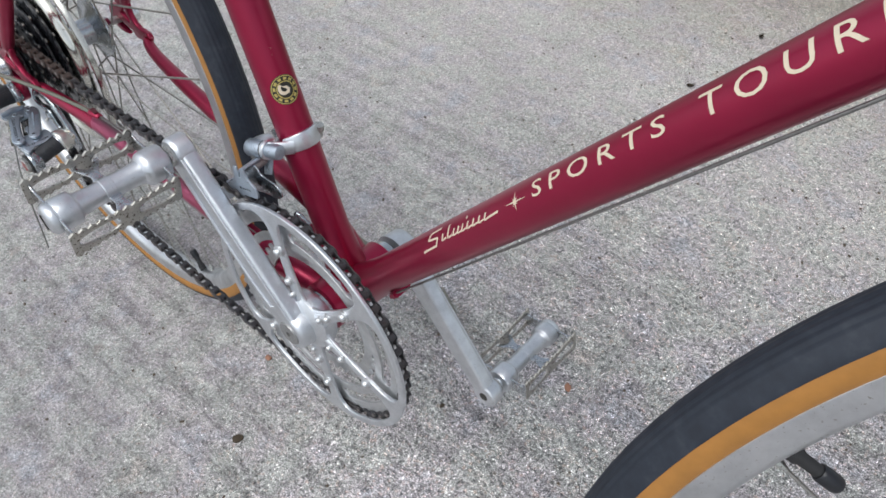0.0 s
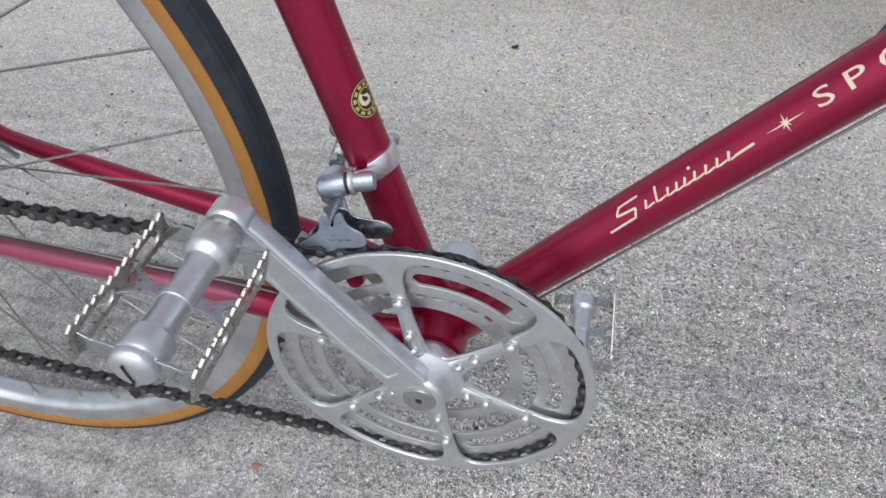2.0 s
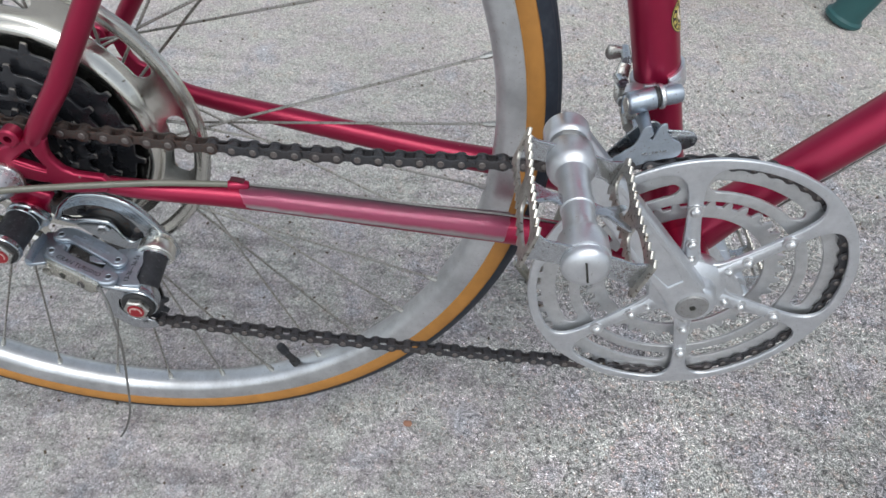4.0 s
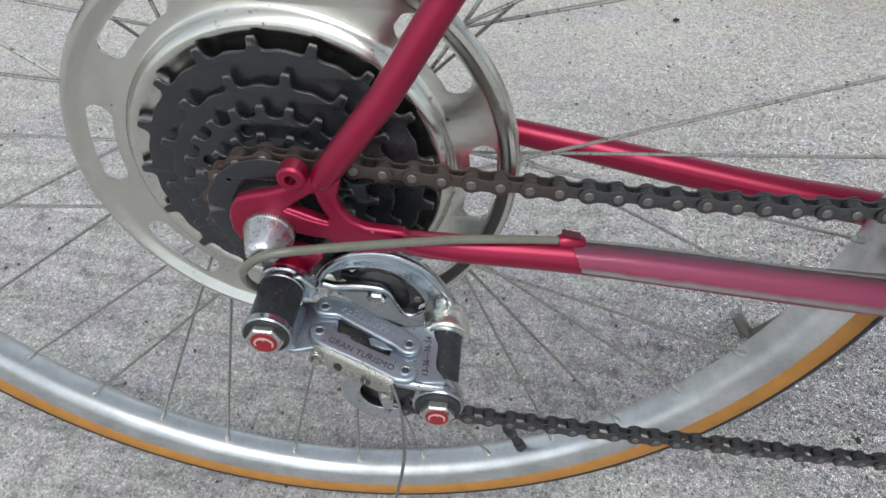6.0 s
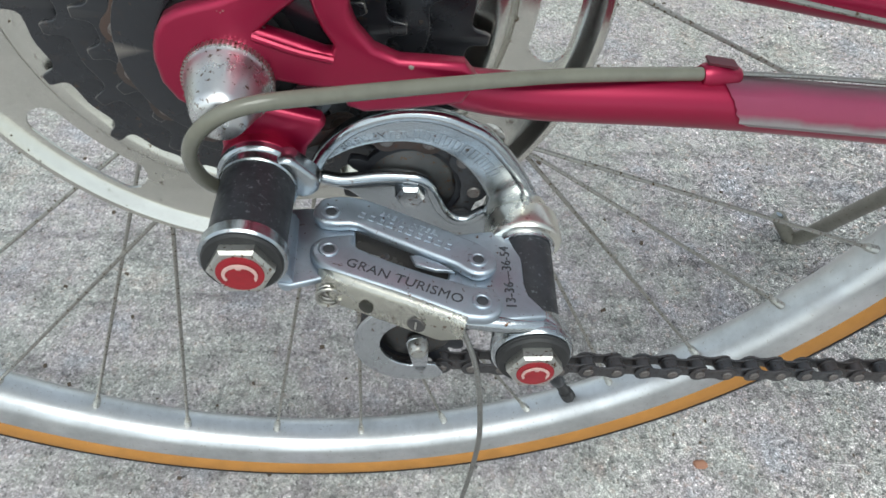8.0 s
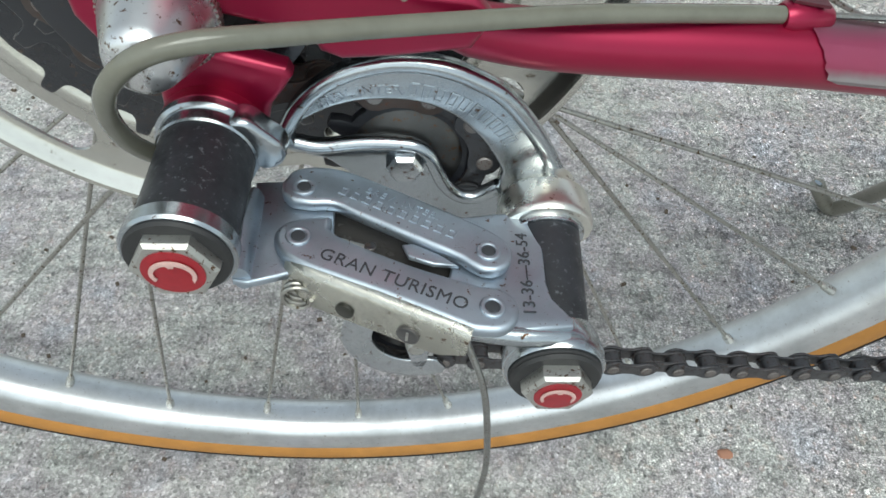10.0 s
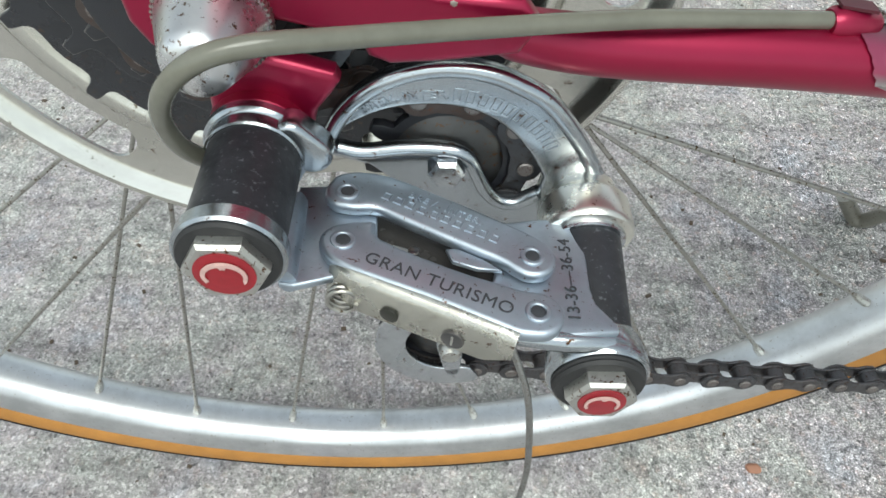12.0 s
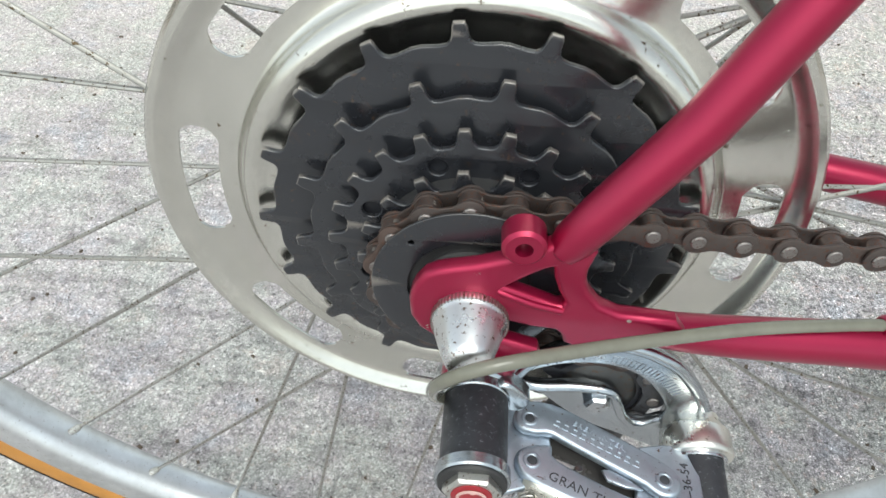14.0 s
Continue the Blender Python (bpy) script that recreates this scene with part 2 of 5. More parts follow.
    hue = tex_noise(n, l, 15, 4, 0.65)
    cast = ramp(n, l, hue.outputs["Fac"], [(0.34, (0.93, 0.96, 1.04)), (0.44, (1.01, 0.965, 1.00)), (0.52, (1.00, 1.0, 0.99)), (0.60, (0.97, 1.01, 0.975)), (0.68, (1.04, 0.985, 0.94))])
    streak = n.new("ShaderNodeMapping")
    streak.inputs["Scale"].default_value = (5.0, 46.0, 1.0)
    streak.inputs["Rotation"].default_value = (0, 0, radians(4))
    l.new(c.outputs["Object"], streak.inputs["Vector"])
    broom = n.new("ShaderNodeTexNoise")
    broom.inputs["Scale"].default_value, broom.inputs["Detail"].default_value, broom.inputs["Roughness"].default_value = 1.0, 5, 0.7
    l.new(streak.outputs["Vector"], broom.inputs["Vector"])
    strokes = ramp(n, l, broom.outputs["Fac"], [(0.35, g(0.62)), (0.49, g(0.96)), (0.66, g(1.12))])
    dirt = ramp(n, l, span(sums(blot.outputs["Fac"], place.outputs["Y"], 0.9), 1.24, 1.80), [(0.0, (1.0, 1.0, 1.0)), (0.5, (0.80, 0.77, 0.73)), (1.0, (0.60, 0.56, 0.51))])
    age = ramp(n, l, worn, [(0.0, (1.06, 1.05, 1.03)), (0.5, (1.0, 1.0, 1.0)), (1.0, (0.96, 0.97, 0.99))])
    # shade of the bicycle and someone beside it, put into the colour, ragged by noise
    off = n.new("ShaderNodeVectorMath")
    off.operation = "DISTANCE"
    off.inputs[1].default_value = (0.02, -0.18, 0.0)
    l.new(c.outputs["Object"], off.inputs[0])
    shade_patch = ramp(n, l, span(sums(blot.outputs["Fac"], off.outputs["Value"], 0.7), 0.40, 0.90), [(0.0, (0.84, 0.84, 0.845)), (0.55, (0.95, 0.945, 0.94)), (1.0, (1.0, 1.0, 1.0))])
    for t in (tone, cast, dirt, age, shade_patch):
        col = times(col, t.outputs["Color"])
    col = times(col, strokes.outputs["Color"], span(worn, 0.0, 1.0, 0.15, 0.85))
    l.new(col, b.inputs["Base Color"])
    b.inputs["Roughness"].default_value = 0.88
    bump(n, l, b, sums(mid.outputs["Fac"], coarse.outputs["Distance"], 1.0), 0.65, 0.0014)
    return m


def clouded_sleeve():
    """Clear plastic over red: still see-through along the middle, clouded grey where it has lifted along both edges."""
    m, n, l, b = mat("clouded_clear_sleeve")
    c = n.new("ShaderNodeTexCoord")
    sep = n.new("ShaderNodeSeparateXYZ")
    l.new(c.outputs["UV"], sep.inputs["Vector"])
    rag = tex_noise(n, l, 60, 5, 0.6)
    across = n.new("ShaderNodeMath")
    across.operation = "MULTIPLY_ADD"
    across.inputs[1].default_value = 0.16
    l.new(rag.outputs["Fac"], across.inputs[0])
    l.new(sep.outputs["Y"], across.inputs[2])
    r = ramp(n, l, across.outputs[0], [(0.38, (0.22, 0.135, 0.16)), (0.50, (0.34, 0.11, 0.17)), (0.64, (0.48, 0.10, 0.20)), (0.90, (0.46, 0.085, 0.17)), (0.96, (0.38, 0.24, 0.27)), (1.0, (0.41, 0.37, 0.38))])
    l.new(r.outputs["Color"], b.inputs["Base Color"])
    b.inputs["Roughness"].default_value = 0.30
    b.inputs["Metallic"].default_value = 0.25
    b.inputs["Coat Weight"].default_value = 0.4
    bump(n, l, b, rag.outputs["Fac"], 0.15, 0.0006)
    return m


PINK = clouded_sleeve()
TREAD = tyre_tread()
CONCRETE = concrete()

# ---- building tools ----
def finish(me, material, smooth=35):
    me.materials.clear()
    me.materials.append(material)
    if smooth:
        me.shade_smooth()
        me.set_sharp_from_angle(angle=radians(smooth))
    else:
        me.shade_flat()
    return me


def part(name, bm, material, parent=None, label="", smooth=35):
    """Links a bmesh (or a ready mesh) as one mesh object under a thing or a part."""
    if isinstance(bm, bmesh.types.BMesh):
        me = bpy.data.meshes.new(name)
        bmesh.ops.recalc_face_normals(bm, faces=bm.faces)
        bm.to_mesh(me)
        bm.free()
    else:
        me = bm
    ob = new(name, finish(me, material, smooth))
    ob.parent = parent
    return tagged(ob, label)


def share(name, me, m, parent):
    """One more object on a mesh that already stands elsewhere."""
    ob = new(name, me)
    ob.parent = parent
    ob.matrix_basis = m
    return ob


def spline(pts, n=8):
    """A smooth line through the points."""
    p = [Vector(q) for q in pts]
    p = [2 * p[0] - p[1]] + p + [2 * p[-1] - p[-2]]
    out = []
    for i in range(1, len(p) - 2):
        a, b, c, d = p[i - 1:i + 3]
        for k in range(n):
            t = k / n
            out.append(0.5 * (2 * b + (c - a) * t + (2 * a - 5 * b + 4 * c - d) * t * t + (3 * b - a - 3 * c + d) * t ** 3))
    return out + [p[-2]]


def tube(pts, r, seg=16, bm=None, flat=1.0, up=None):
    """A round bar along the points; r one radius or one per point. flat squeezes it along the direction up."""
    bm = bm or bmesh.new()
    pts = [Vector(q) for q in pts]
    rs = r if isinstance(r, (list, tuple)) else [r] * len(pts)
    side, rings = None, []
    for i, p in enumerate(pts):
        d = (pts[min(i + 1, len(pts) - 1)] - pts[max(i - 1, 0)]).normalized()
        if side is None:
            side = Vector(up) if up else d.orthogonal()
        side = (side - d * side.dot(d)).normalized()
        b = d.cross(side)
        rings.append([bm.verts.new(p + (side * math.cos(a) * flat + b * math.sin(a)) * rs[i]) for a in (2 * math.pi * k / seg for k in range(seg))])
    for a, b in zip(rings, rings[1:]):
        for k in range(seg):
            bm.faces.new((a[k], a[(k + 1) % seg], b[(k + 1) % seg], b[k]))
    bm.faces.new(rings[0][::-1])
    bm.faces.new(rings[-1])
    return bm


def lathe(profile, seg=48, centre=(0, 0, 0), bm=None, closed=False, n6=0):
    """Turns (radius, y) pairs round an axle along y. closed: the profile is a loop."""
    bm = bm or bmesh.new()
    cx, cy, cz = centre
    rings = []
    for r, y in profile:
        if r < 1e-6:
            rings.append([bm.verts.new((cx, cy + y, cz))])
        else:
            rings.append([bm.verts.new((cx + r * math.cos(a), cy + y, cz + r * math.sin(a))) for a in (2 * math.pi * k / seg for k in range(seg))])
    pairs = list(zip(rings, rings[1:])) + ([(rings[-1], rings[0])] if closed else [])
    for a, b in pairs:
        for k in range(seg):
            j = (k + 1) % seg
            if len(a) == 1 and len(b) == 1:
                continue
            f = (a[0], b[j], b[k]) if len(a) == 1 else (a[k], a[j], b[0]) if len(b) == 1 else (a[k], a[j], b[j], b[k])
            bm.faces.new(f)
    if not closed:
        for ring in (rings[0], rings[-1]):
            if len(ring) > 2:
                bm.faces.new(ring)
    return bm


def flat_shape(outlines, thick, bevel=0.0004, res=2):
    """A filled flat shape with holes, in its own xy plane, as a mesh with rounded edges."""
    cu = bpy.data.curves.new("shape", "CURVE")
    cu.dimensions, cu.fill_mode = "2D", "BOTH"
    cu.extrude, cu.bevel_depth, cu.bevel_resolution, cu.offset = max(thick / 2 - bevel, 0), bevel, res, -bevel
    for pts in outlines:
        sp = cu.splines.new("POLY")
        sp.points.add(len(pts) - 1)
        for q, (x, y) in zip(sp.points, pts):
            q.co = (x, y, 0, 1)
        sp.use_cyclic_u = True
    ob = bpy.data.objects.new("shape", cu)
    me = bpy.data.meshes.new_from_object(ob)
    bpy.data.objects.remove(ob)
    bpy.data.curves.remove(cu)
    bm = bmesh.new()
    bm.from_mesh(me)
    bmesh.ops.remove_doubles(bm, verts=bm.verts[:], dist=2e-6)
    bm.to_mesh(me)
    bm.free()
    return me


def plate(outlines, y, thick, bevel=0.0004, res=2):
    """flat_shape standing in the wheel's plane: outlines in (x, z), its middle at y."""
    me = flat_shape(outlines, thick, bevel, res)
    me.transform(Matrix.Translation((0, y, 0)) @ Matrix.Rotation(radians(90), 4, "X"))
    return me


def lettering(body, size, thick=0.0003, fat=0.0, space=1.0, shear=0.0):
    """Raised letters in the xy plane, from their left end on the base line."""
    cu = bpy.data.curves.new("letters", "FONT")
    cu.body, cu.size, cu.extrude, cu.offset, cu.space_character, cu.shear = body, size, thick / 2, fat, space, shear
    cu.resolution_u = 3
    ob = bpy.data.objects.new("letters", cu)
    me = bpy.data.meshes.new_from_object(ob)
    bpy.data.objects.remove(ob)
    bpy.data.curves.remove(cu)
    return me


def bars(items, thick=0.0003):
    """Plain raised bars in the xy plane, from (x, y, width, height)."""
    bm = bmesh.new()
    for x, y, w, h in items:
        bmesh.ops.create_cube(bm, size=1, matrix=Matrix.Translation((x + w / 2, y + h / 2, 0)) @ Matrix.Diagonal((w, h, thick, 1)))
    me = bpy.data.meshes.new("bars")
    bm.to_mesh(me)
    bm.free()
    return me


def circle(cx, cz, r, n=24, a0=0.0, a1=360.0):
    full = abs(a1 - a0 - 360) < 1e-6
    return [(cx + r * math.cos(radians(a0 + (a1 - a0) * k / (n if full else n - 1))), cz + r * math.sin(radians(a0 + (a1 - a0) * k / (n if full else n - 1)))) for k in range(n)]


def sector(cx, cz, r0, r1, a0, a1, n=12, rc=0.0):
    """A ring sector, corners eased by rc degrees."""
    e0, e1 = math.degrees(rc / r0) if rc else 0, math.degrees(rc / r1) if rc else 0
    out = circle(cx, cz, r1, n, a0 + e1, a1 - e1)
    if rc:
        out += [(cx + (r1 - rc) * math.cos(radians(a1)), cz + (r1 - rc) * math.sin(radians(a1))), (cx + (r0 + rc) * math.cos(radians(a1)), cz + (r0 + rc) * math.sin(radians(a1)))]
    out += circle(cx, cz, r0, n, a1 - e0, a0 + e0)
    if rc:
        out += [(cx + (r0 + rc) * math.cos(radians(a0)), cz + (r0 + rc) * math.sin(radians(a0))), (cx + (r1 - rc) * math.cos(radians(a0)), cz + (r1 - rc) * math.sin(radians(a0)))]
    return out


def gear(cx, cz, n, root, tip, phase=0.0, width=0.32):
    out = []
    for k in range(n):
        a, w = phase + 360 * k / n, 360 / n
        for d, r in ((-0.5, root), (-0.5 + (0.5 - width), root), (-width * 0.75, root + (tip - root) * 0.55), (-width * 0.33, tip), (width * 0.33, tip), (width * 0.75, root + (tip - root) * 0.55), (0.5 - (0.5 - width), root)):
            t = radians(a + d * w)
            out.append((cx + r * math.cos(t), cz + r * math.sin(t)))
    return out


def eased(pts, times=2):
    """Cuts the corners of a closed outline."""
    for _ in range(times):
        out = []
        for (x0, y0), (x1, y1) in zip(pts, pts[1:] + pts[:1]):
            out += [(0.78 * x0 + 0.22 * x1, 0.78 * y0 + 0.22 * y1), (0.22 * x0 + 0.78 * x1, 0.22 * y0 + 0.78 * y1)]
        pts = out
    return pts


def window(cx, cz, r0, r1, a0, a1, half0, half1, rc=0.003, n=12):
    """The opening between two spokes at a0 and a1 whose half widths at r0 and r1 are given; rounded corners."""
    def span(r):
        h = half0 + (half1 - half0) * (r - r0) / (r1 - r0)
        m = math.degrees(math.asin(h / r))
        return a0 + m, a1 - m
    def at(r, a):
        return (cx + r * math.cos(radians(a)), cz + r * math.sin(radians(a)))
    out = []
    for r, s in ((r1, 1), (r0, -1)):
        b0, b1 = span(r)
        e = math.degrees(rc / r)
        lo, hi = (b0 + e, b1 - e)
        for k in range(n):
            out.append(at(r, lo + (hi - lo) * k / (n - 1) if s > 0 else hi - (hi - lo) * k / (n - 1)))
        near, far = (r1 - rc, r0 + rc) if s > 0 else (r0 + rc, r1 - rc)
        for q in (near, far):
            b0, b1 = span(q)
            out.append(at(q, b1 if s > 0 else b0))
    return eased(out)


def cog(n, root, tip, phase=0.0, skip=False):
    """A sprocket's outline: narrow teeth with hollow flanks; skip: every second tooth left out."""
    h = tip - root
    shape = ((0.060, 1.0), (0.082, 0.80), (0.090, 0.55), (0.100, 0.33), (0.122, 0.14), (0.165, 0.02), (0.25, 0.0), (0.36, 0.05), (0.44, 0.10)) if skip else ((0.115, 1.0), (0.155, 0.78), (0.175, 0.52), (0.215, 0.25), (0.28, 0.08), (0.38, 0.0))
    out = []
    for k in range(n):
        for s in (-1, 1):
            for d, q in (shape[::-1] if s < 0 else shape):
                a, r = radians(phase + 360 * (k + s * d) / n), root + h * q
                out.append((r * math.cos(a), r * math.sin(a)))
    return out


def capsule(p, q, rp, rq, n=10):
    """The outline of two discs joined by their outer tangents."""
    (x0, y0), (x1, y1) = p, q
    d = math.hypot(x1 - x0, y1 - y0)
    base, lean = math.degrees(math.atan2(y1 - y0, x1 - x0)), math.degrees(math.acos(max(-1, min(1, (rp - rq) / d))))
    return circle(x1, y1, rq, n, base - lean, base + lean) + circle(x0, y0, rp, n, base + lean, base + 360 - lean)


def placed(me, m):
    me.transform(m)
    return me


def joined(*meshes):
    """Several meshes as one bmesh; the sources go."""
    bm = bmesh.new()
    for me in meshes:
        bm.from_mesh(me)
        bpy.data.meshes.remove(me)
    return bm


def frame_of(origin, along, normal):
    """A matrix whose x runs along, and whose z is the normal."""
    x = Vector(along).normalized()
    z = Vector(normal)
    z = (z - x * z.dot(x)).normalized()
    y = z.cross(x)
    return Matrix.Translation(origin) @ Matrix((x, y, z)).transposed().to_4x4()

# ---- the ground ----
def ground_sheet():
    bm = bmesh.new()
    bmesh.ops.create_grid(bm, x_segments=8, y_segments=8, size=40)
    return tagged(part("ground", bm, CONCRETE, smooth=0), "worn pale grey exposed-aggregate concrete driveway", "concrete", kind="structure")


def planting_bed():
    """A low strip of bare soil where the concrete ends."""
    bm = bmesh.new()
    rows = []
    for j in range(13):
        row = []
        for i in range(121):
            x = -3 + i * 0.05
            y = 1.493 + 0.16 * (x - 0.668) + j * 0.09
            edge = noise.noise((x * 5, 0.3, 0)) * 0.025
            z = -0.02 if j == 0 else 0.012 + 0.05 * min(1, j / 5) + 0.02 * noise.noise((x * 9, y * 9, 1))
            row.append(bm.verts.new((x, y + edge, z)))
        rows.append(row)
    for a, b in zip(rows, rows[1:]):
        for k in range(len(a) - 1):
            bm.faces.new((a[k], a[k + 1], b[k + 1], b[k]))
    return tagged(part("planting_bed", bm, SOIL), "dark bare soil strip along the concrete", "soil", kind="structure")


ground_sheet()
planting_bed()

# ---- the bicycle ----
bicycle = tagged(new("bicycle"), "red metallic touring bicycle with silver parts on its kickstand", "bicycle")
bicycle.matrix_world = BIKE
BB = Vector((0.4445, 0, -0.067))
SEAT_UP = Vector((-0.3147, 0, 0.9492)).normalized()
DOWN_UP = Vector((0.6472, 0, 0.7624)).normalized()
# where the axes of the two tubes meet the bottom bracket
SEAT_FOOT = Vector((0.4407, 0.0022, -0.0683))
DOWN_FOOT = Vector((0.4474, -0.0011, -0.0695))
HUB2 = Vector((1.0326, 0.0261, -0.0127))
# the steered front wheel: its own forward, axle and up directions
AHEAD = Vector((0.9193, 0.3932, -0.0153)).normalized()
UPRIGHT = Vector((-0.0700, 0.2017, 0.9769))
UPRIGHT = (UPRIGHT - AHEAD * UPRIGHT.dot(AHEAD)).normalized()
AXLE = UPRIGHT.cross(AHEAD)
CROWN = HUB2 + UPRIGHT * 0.375 - AHEAD * 0.05


def frame_parts():
    head = DOWN_FOOT + DOWN_UP * 0.60
    part("seat_tube", tube([SEAT_FOOT, SEAT_FOOT + SEAT_UP * 0.02, SEAT_FOOT + SEAT_UP * 0.035, SEAT_FOOT + SEAT_UP * 0.06, SEAT_FOOT + SEAT_UP * 0.56], [0.0175, 0.0175, 0.0160, 0.0144, 0.0144], 40), RED, bicycle)
    part("down_tube", tube([DOWN_FOOT, DOWN_FOOT + DOWN_UP * 0.02, DOWN_FOOT + DOWN_UP * 0.04, DOWN_FOOT + DOWN_UP * 0.065, head], [0.0185, 0.0185, 0.0165, 0.0146, 0.0146], 40), RED, bicycle)
    part("bottom_bracket_shell", lathe([(0.019, -0.0355), (0.0215, -0.0345), (0.0215, 0.0345), (0.019, 0.0355)], 40, BB), RED, bicycle)
    part("bottom_bracket_cup", lathe([(0.012, -0.043), (0.0175, -0.0425), (0.018, -0.036), (0.012, -0.035)], 32, BB), CHROME_DULL, bicycle)
    part("bottom_bracket_cup", lathe([(0.012, 0.035), (0.018, 0.036), (0.0175, 0.0425), (0.012, 0.043)], 32, BB), CHROME_DULL, bicycle)
    # the rear triangle
    for s in (-1, 1):
        stay = spline([(0.052, s * 0.0622, -0.0052), (0.080, s * 0.0560, -0.0130), (0.147, s * 0.0480, -0.0203), (0.2515, s * 0.0405, -0.0335), (0.3255, s * 0.0365, -0.0405), (0.385, s * 0.032, -0.052), (0.435, s * 0.020, -0.064)], 6)
        n = len(stay)
        part("chainstay", tube(stay, [0.0030, 0.0048] + [0.0053 + 0.0055 * min(1, (k / n) * 1.5) for k in range(2, n)], 28), RED, bicycle)
        top = [Vector((0.0228, s * 0.0645, 0.0235)), Vector((0.0238, s * 0.0645, 0.0250)), Vector((0.0262, s * 0.0642, 0.0288)), Vector((0.032, s * 0.0635, 0.0375)), Vector((0.051, s * 0.0610, 0.0655)), Vector((0.0838, s * 0.052, 0.1245)), Vector((0.262, s * 0.020, 0.455))]
        part("seat_stay", tube(top, [0.0022, 0.0046, 0.0058, 0.0062, 0.0064, 0.0064, 0.0066], 28), RED, bicycle)
        out = [(-0.0170, 0.0030), (-0.0164, 0.0066), (-0.0152, 0.0100), (-0.0126, 0.0140), (-0.0095, 0.0158), (-0.0060, 0.0170), (0.0013, 0.0190), (0.0095, 0.0224), (0.0175, 0.0268), (0.0225, 0.0300), (0.0290, 0.0320), (0.0330, 0.0270), (0.0316, 0.0205), (0.0318, 0.0165), (0.0332, 0.0124), (0.0372, 0.0072), (0.0434, 0.0042), (0.0514, 0.0038), (0.0600, 0.0032), (0.0640, -0.0020), (0.0600, -0.0086), (0.0450, -0.0108), (0.0340, -0.0118), (0.0296, -0.0100)]
        # the axle's slot, open towards the front
        out += [(0.0280, -0.0062), (0.0262, -0.0046), (0.0195, -0.0042), (0.0120, -0.0026), (0.0060, -0.0004), (0.0030, 0.0018), (-0.0010, 0.0026), (-0.0040, 0.0000), (-0.0040, -0.0040), (-0.0010, -0.0072), (0.0040, -0.0088), (0.0090, -0.0104)]
        if s < 0:
            out += [(0.0150, -0.0120), (0.0225, -0.0142), (0.0234, -0.0165), (0.0215, -0.0195), (0.0180, -0.0240)] + circle(0.0052, -0.0300, 0.0112, 12, 0, -180) + [(-0.0050, -0.0240), (-0.0046, -0.0180)]
        else:
            out += [(0.0150, -0.0112), (0.0140, -0.0140), (0.0020, -0.0150)]
        out += [(-0.0070, -0.0138), (-0.0100, -0.0116), (-0.0137, -0.0087), (-0.0165, -0.0035)]
        tri = [(0.0100, 0.0114), (0.0150, 0.0158), (0.0200, 0.0196), (0.0222, 0.0206), (0.0230, 0.0165), (0.0248, 0.0118), (0.0273, 0.0075), (0.0266, 0.0058), (0.0250, 0.0058), (0.0180, 0.0086)]
        drop = part("dropout", plate([out, tri[::-1]], s * 0.0645, 0.0060, 0.0019, 4), RED_CHIPPED, bicycle)
        part("mudguard_eyelet", lathe([(0.0024, -0.0048), (0.0050, -0.0048), (0.0060, -0.0038), (0.0061, 0.003), (0.0052, 0.0036), (0.0024, 0.0036)], 32, (0.0132, s * 0.0650, 0.0287), closed=True), RED, drop)
        if s < 0:
            part("hanger_boss", lathe([(0.004, -0.0660), (0.0114, -0.0660), (0.0114, -0.0704), (0.0106, -0.0714), (0.004, -0.0714)], 40, (0.0052, 0, -0.0299)), RED_CHIPPED, drop)
        part("raised_rib", tube(spline([(0.0080, s * 0.0668, 0.0098), (0.0120, s * 0.0674, 0.0086), (0.0190, s * 0.0676, 0.0062), (0.0270, s * 0.0672, 0.0040)], 5), 0.0011, 10), RED, drop)
    # clear sleeve on the drive-side stay
    run = spline([(0.147, -0.0480, -0.0207), (0.2515, -0.0405, -0.0335), (0.312, -0.0372, -0.0393)], 10)
    bm = bmesh.new()
    rings = []
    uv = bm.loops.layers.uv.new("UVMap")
    rnd = random.Random(12)
    turns = [-50 + 8.3 * j for j in range(19)]
    for k, p in enumerate(run):
        r = 0.0058 + 0.0050 * min(1, (0.27 + 0.45 * k / len(run)) * 1.5) + 0.0009
        row = []
        for j, t in enumerate(turns):
            a = radians(t)
            q = p + Vector((0, -math.sin(a), math.cos(a))) * (r + (0.0005 if j == 17 else 0))
            if k == 0:
                back = 0.0035 + 0.0075 * (1 - (j / 18) ** 2) - (0.0022 if j == 18 else 0) + rnd.uniform(-0.0005, 0.0005)
                q += (run[0] - run[1]).normalized() * back
            if k == len(run) - 1:
                q += (run[-1] - run[-2]).normalized() * (0.004 * (1 - (j / 18) ** 2) + rnd.uniform(-0.0006, 0.0006))
            row.append(bm.verts.new(q))
        rings.append(row)
    for a, b in zip(rings, rings[1:]):
        for j in range(len(a) - 1):
            f = bm.faces.new((a[j], b[j], b[j + 1], a[j + 1]))
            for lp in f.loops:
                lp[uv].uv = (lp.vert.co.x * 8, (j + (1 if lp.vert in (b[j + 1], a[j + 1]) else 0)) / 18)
    bmesh.ops.solidify(bm, geom=bm.faces[:], thickness=-0.0004)
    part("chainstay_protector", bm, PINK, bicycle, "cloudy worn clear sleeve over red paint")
    # front end, plain
    part("head_tube", tube([CROWN, head, head + Vector((-0.02, 0, 0.12))], 0.0165, 32), RED, bicycle)
    part("top_tube", tube([SEAT_FOOT + SEAT_UP * 0.54, head + Vector((-0.012, 0, 0.09))], 0.0128, 28), RED, bicycle)
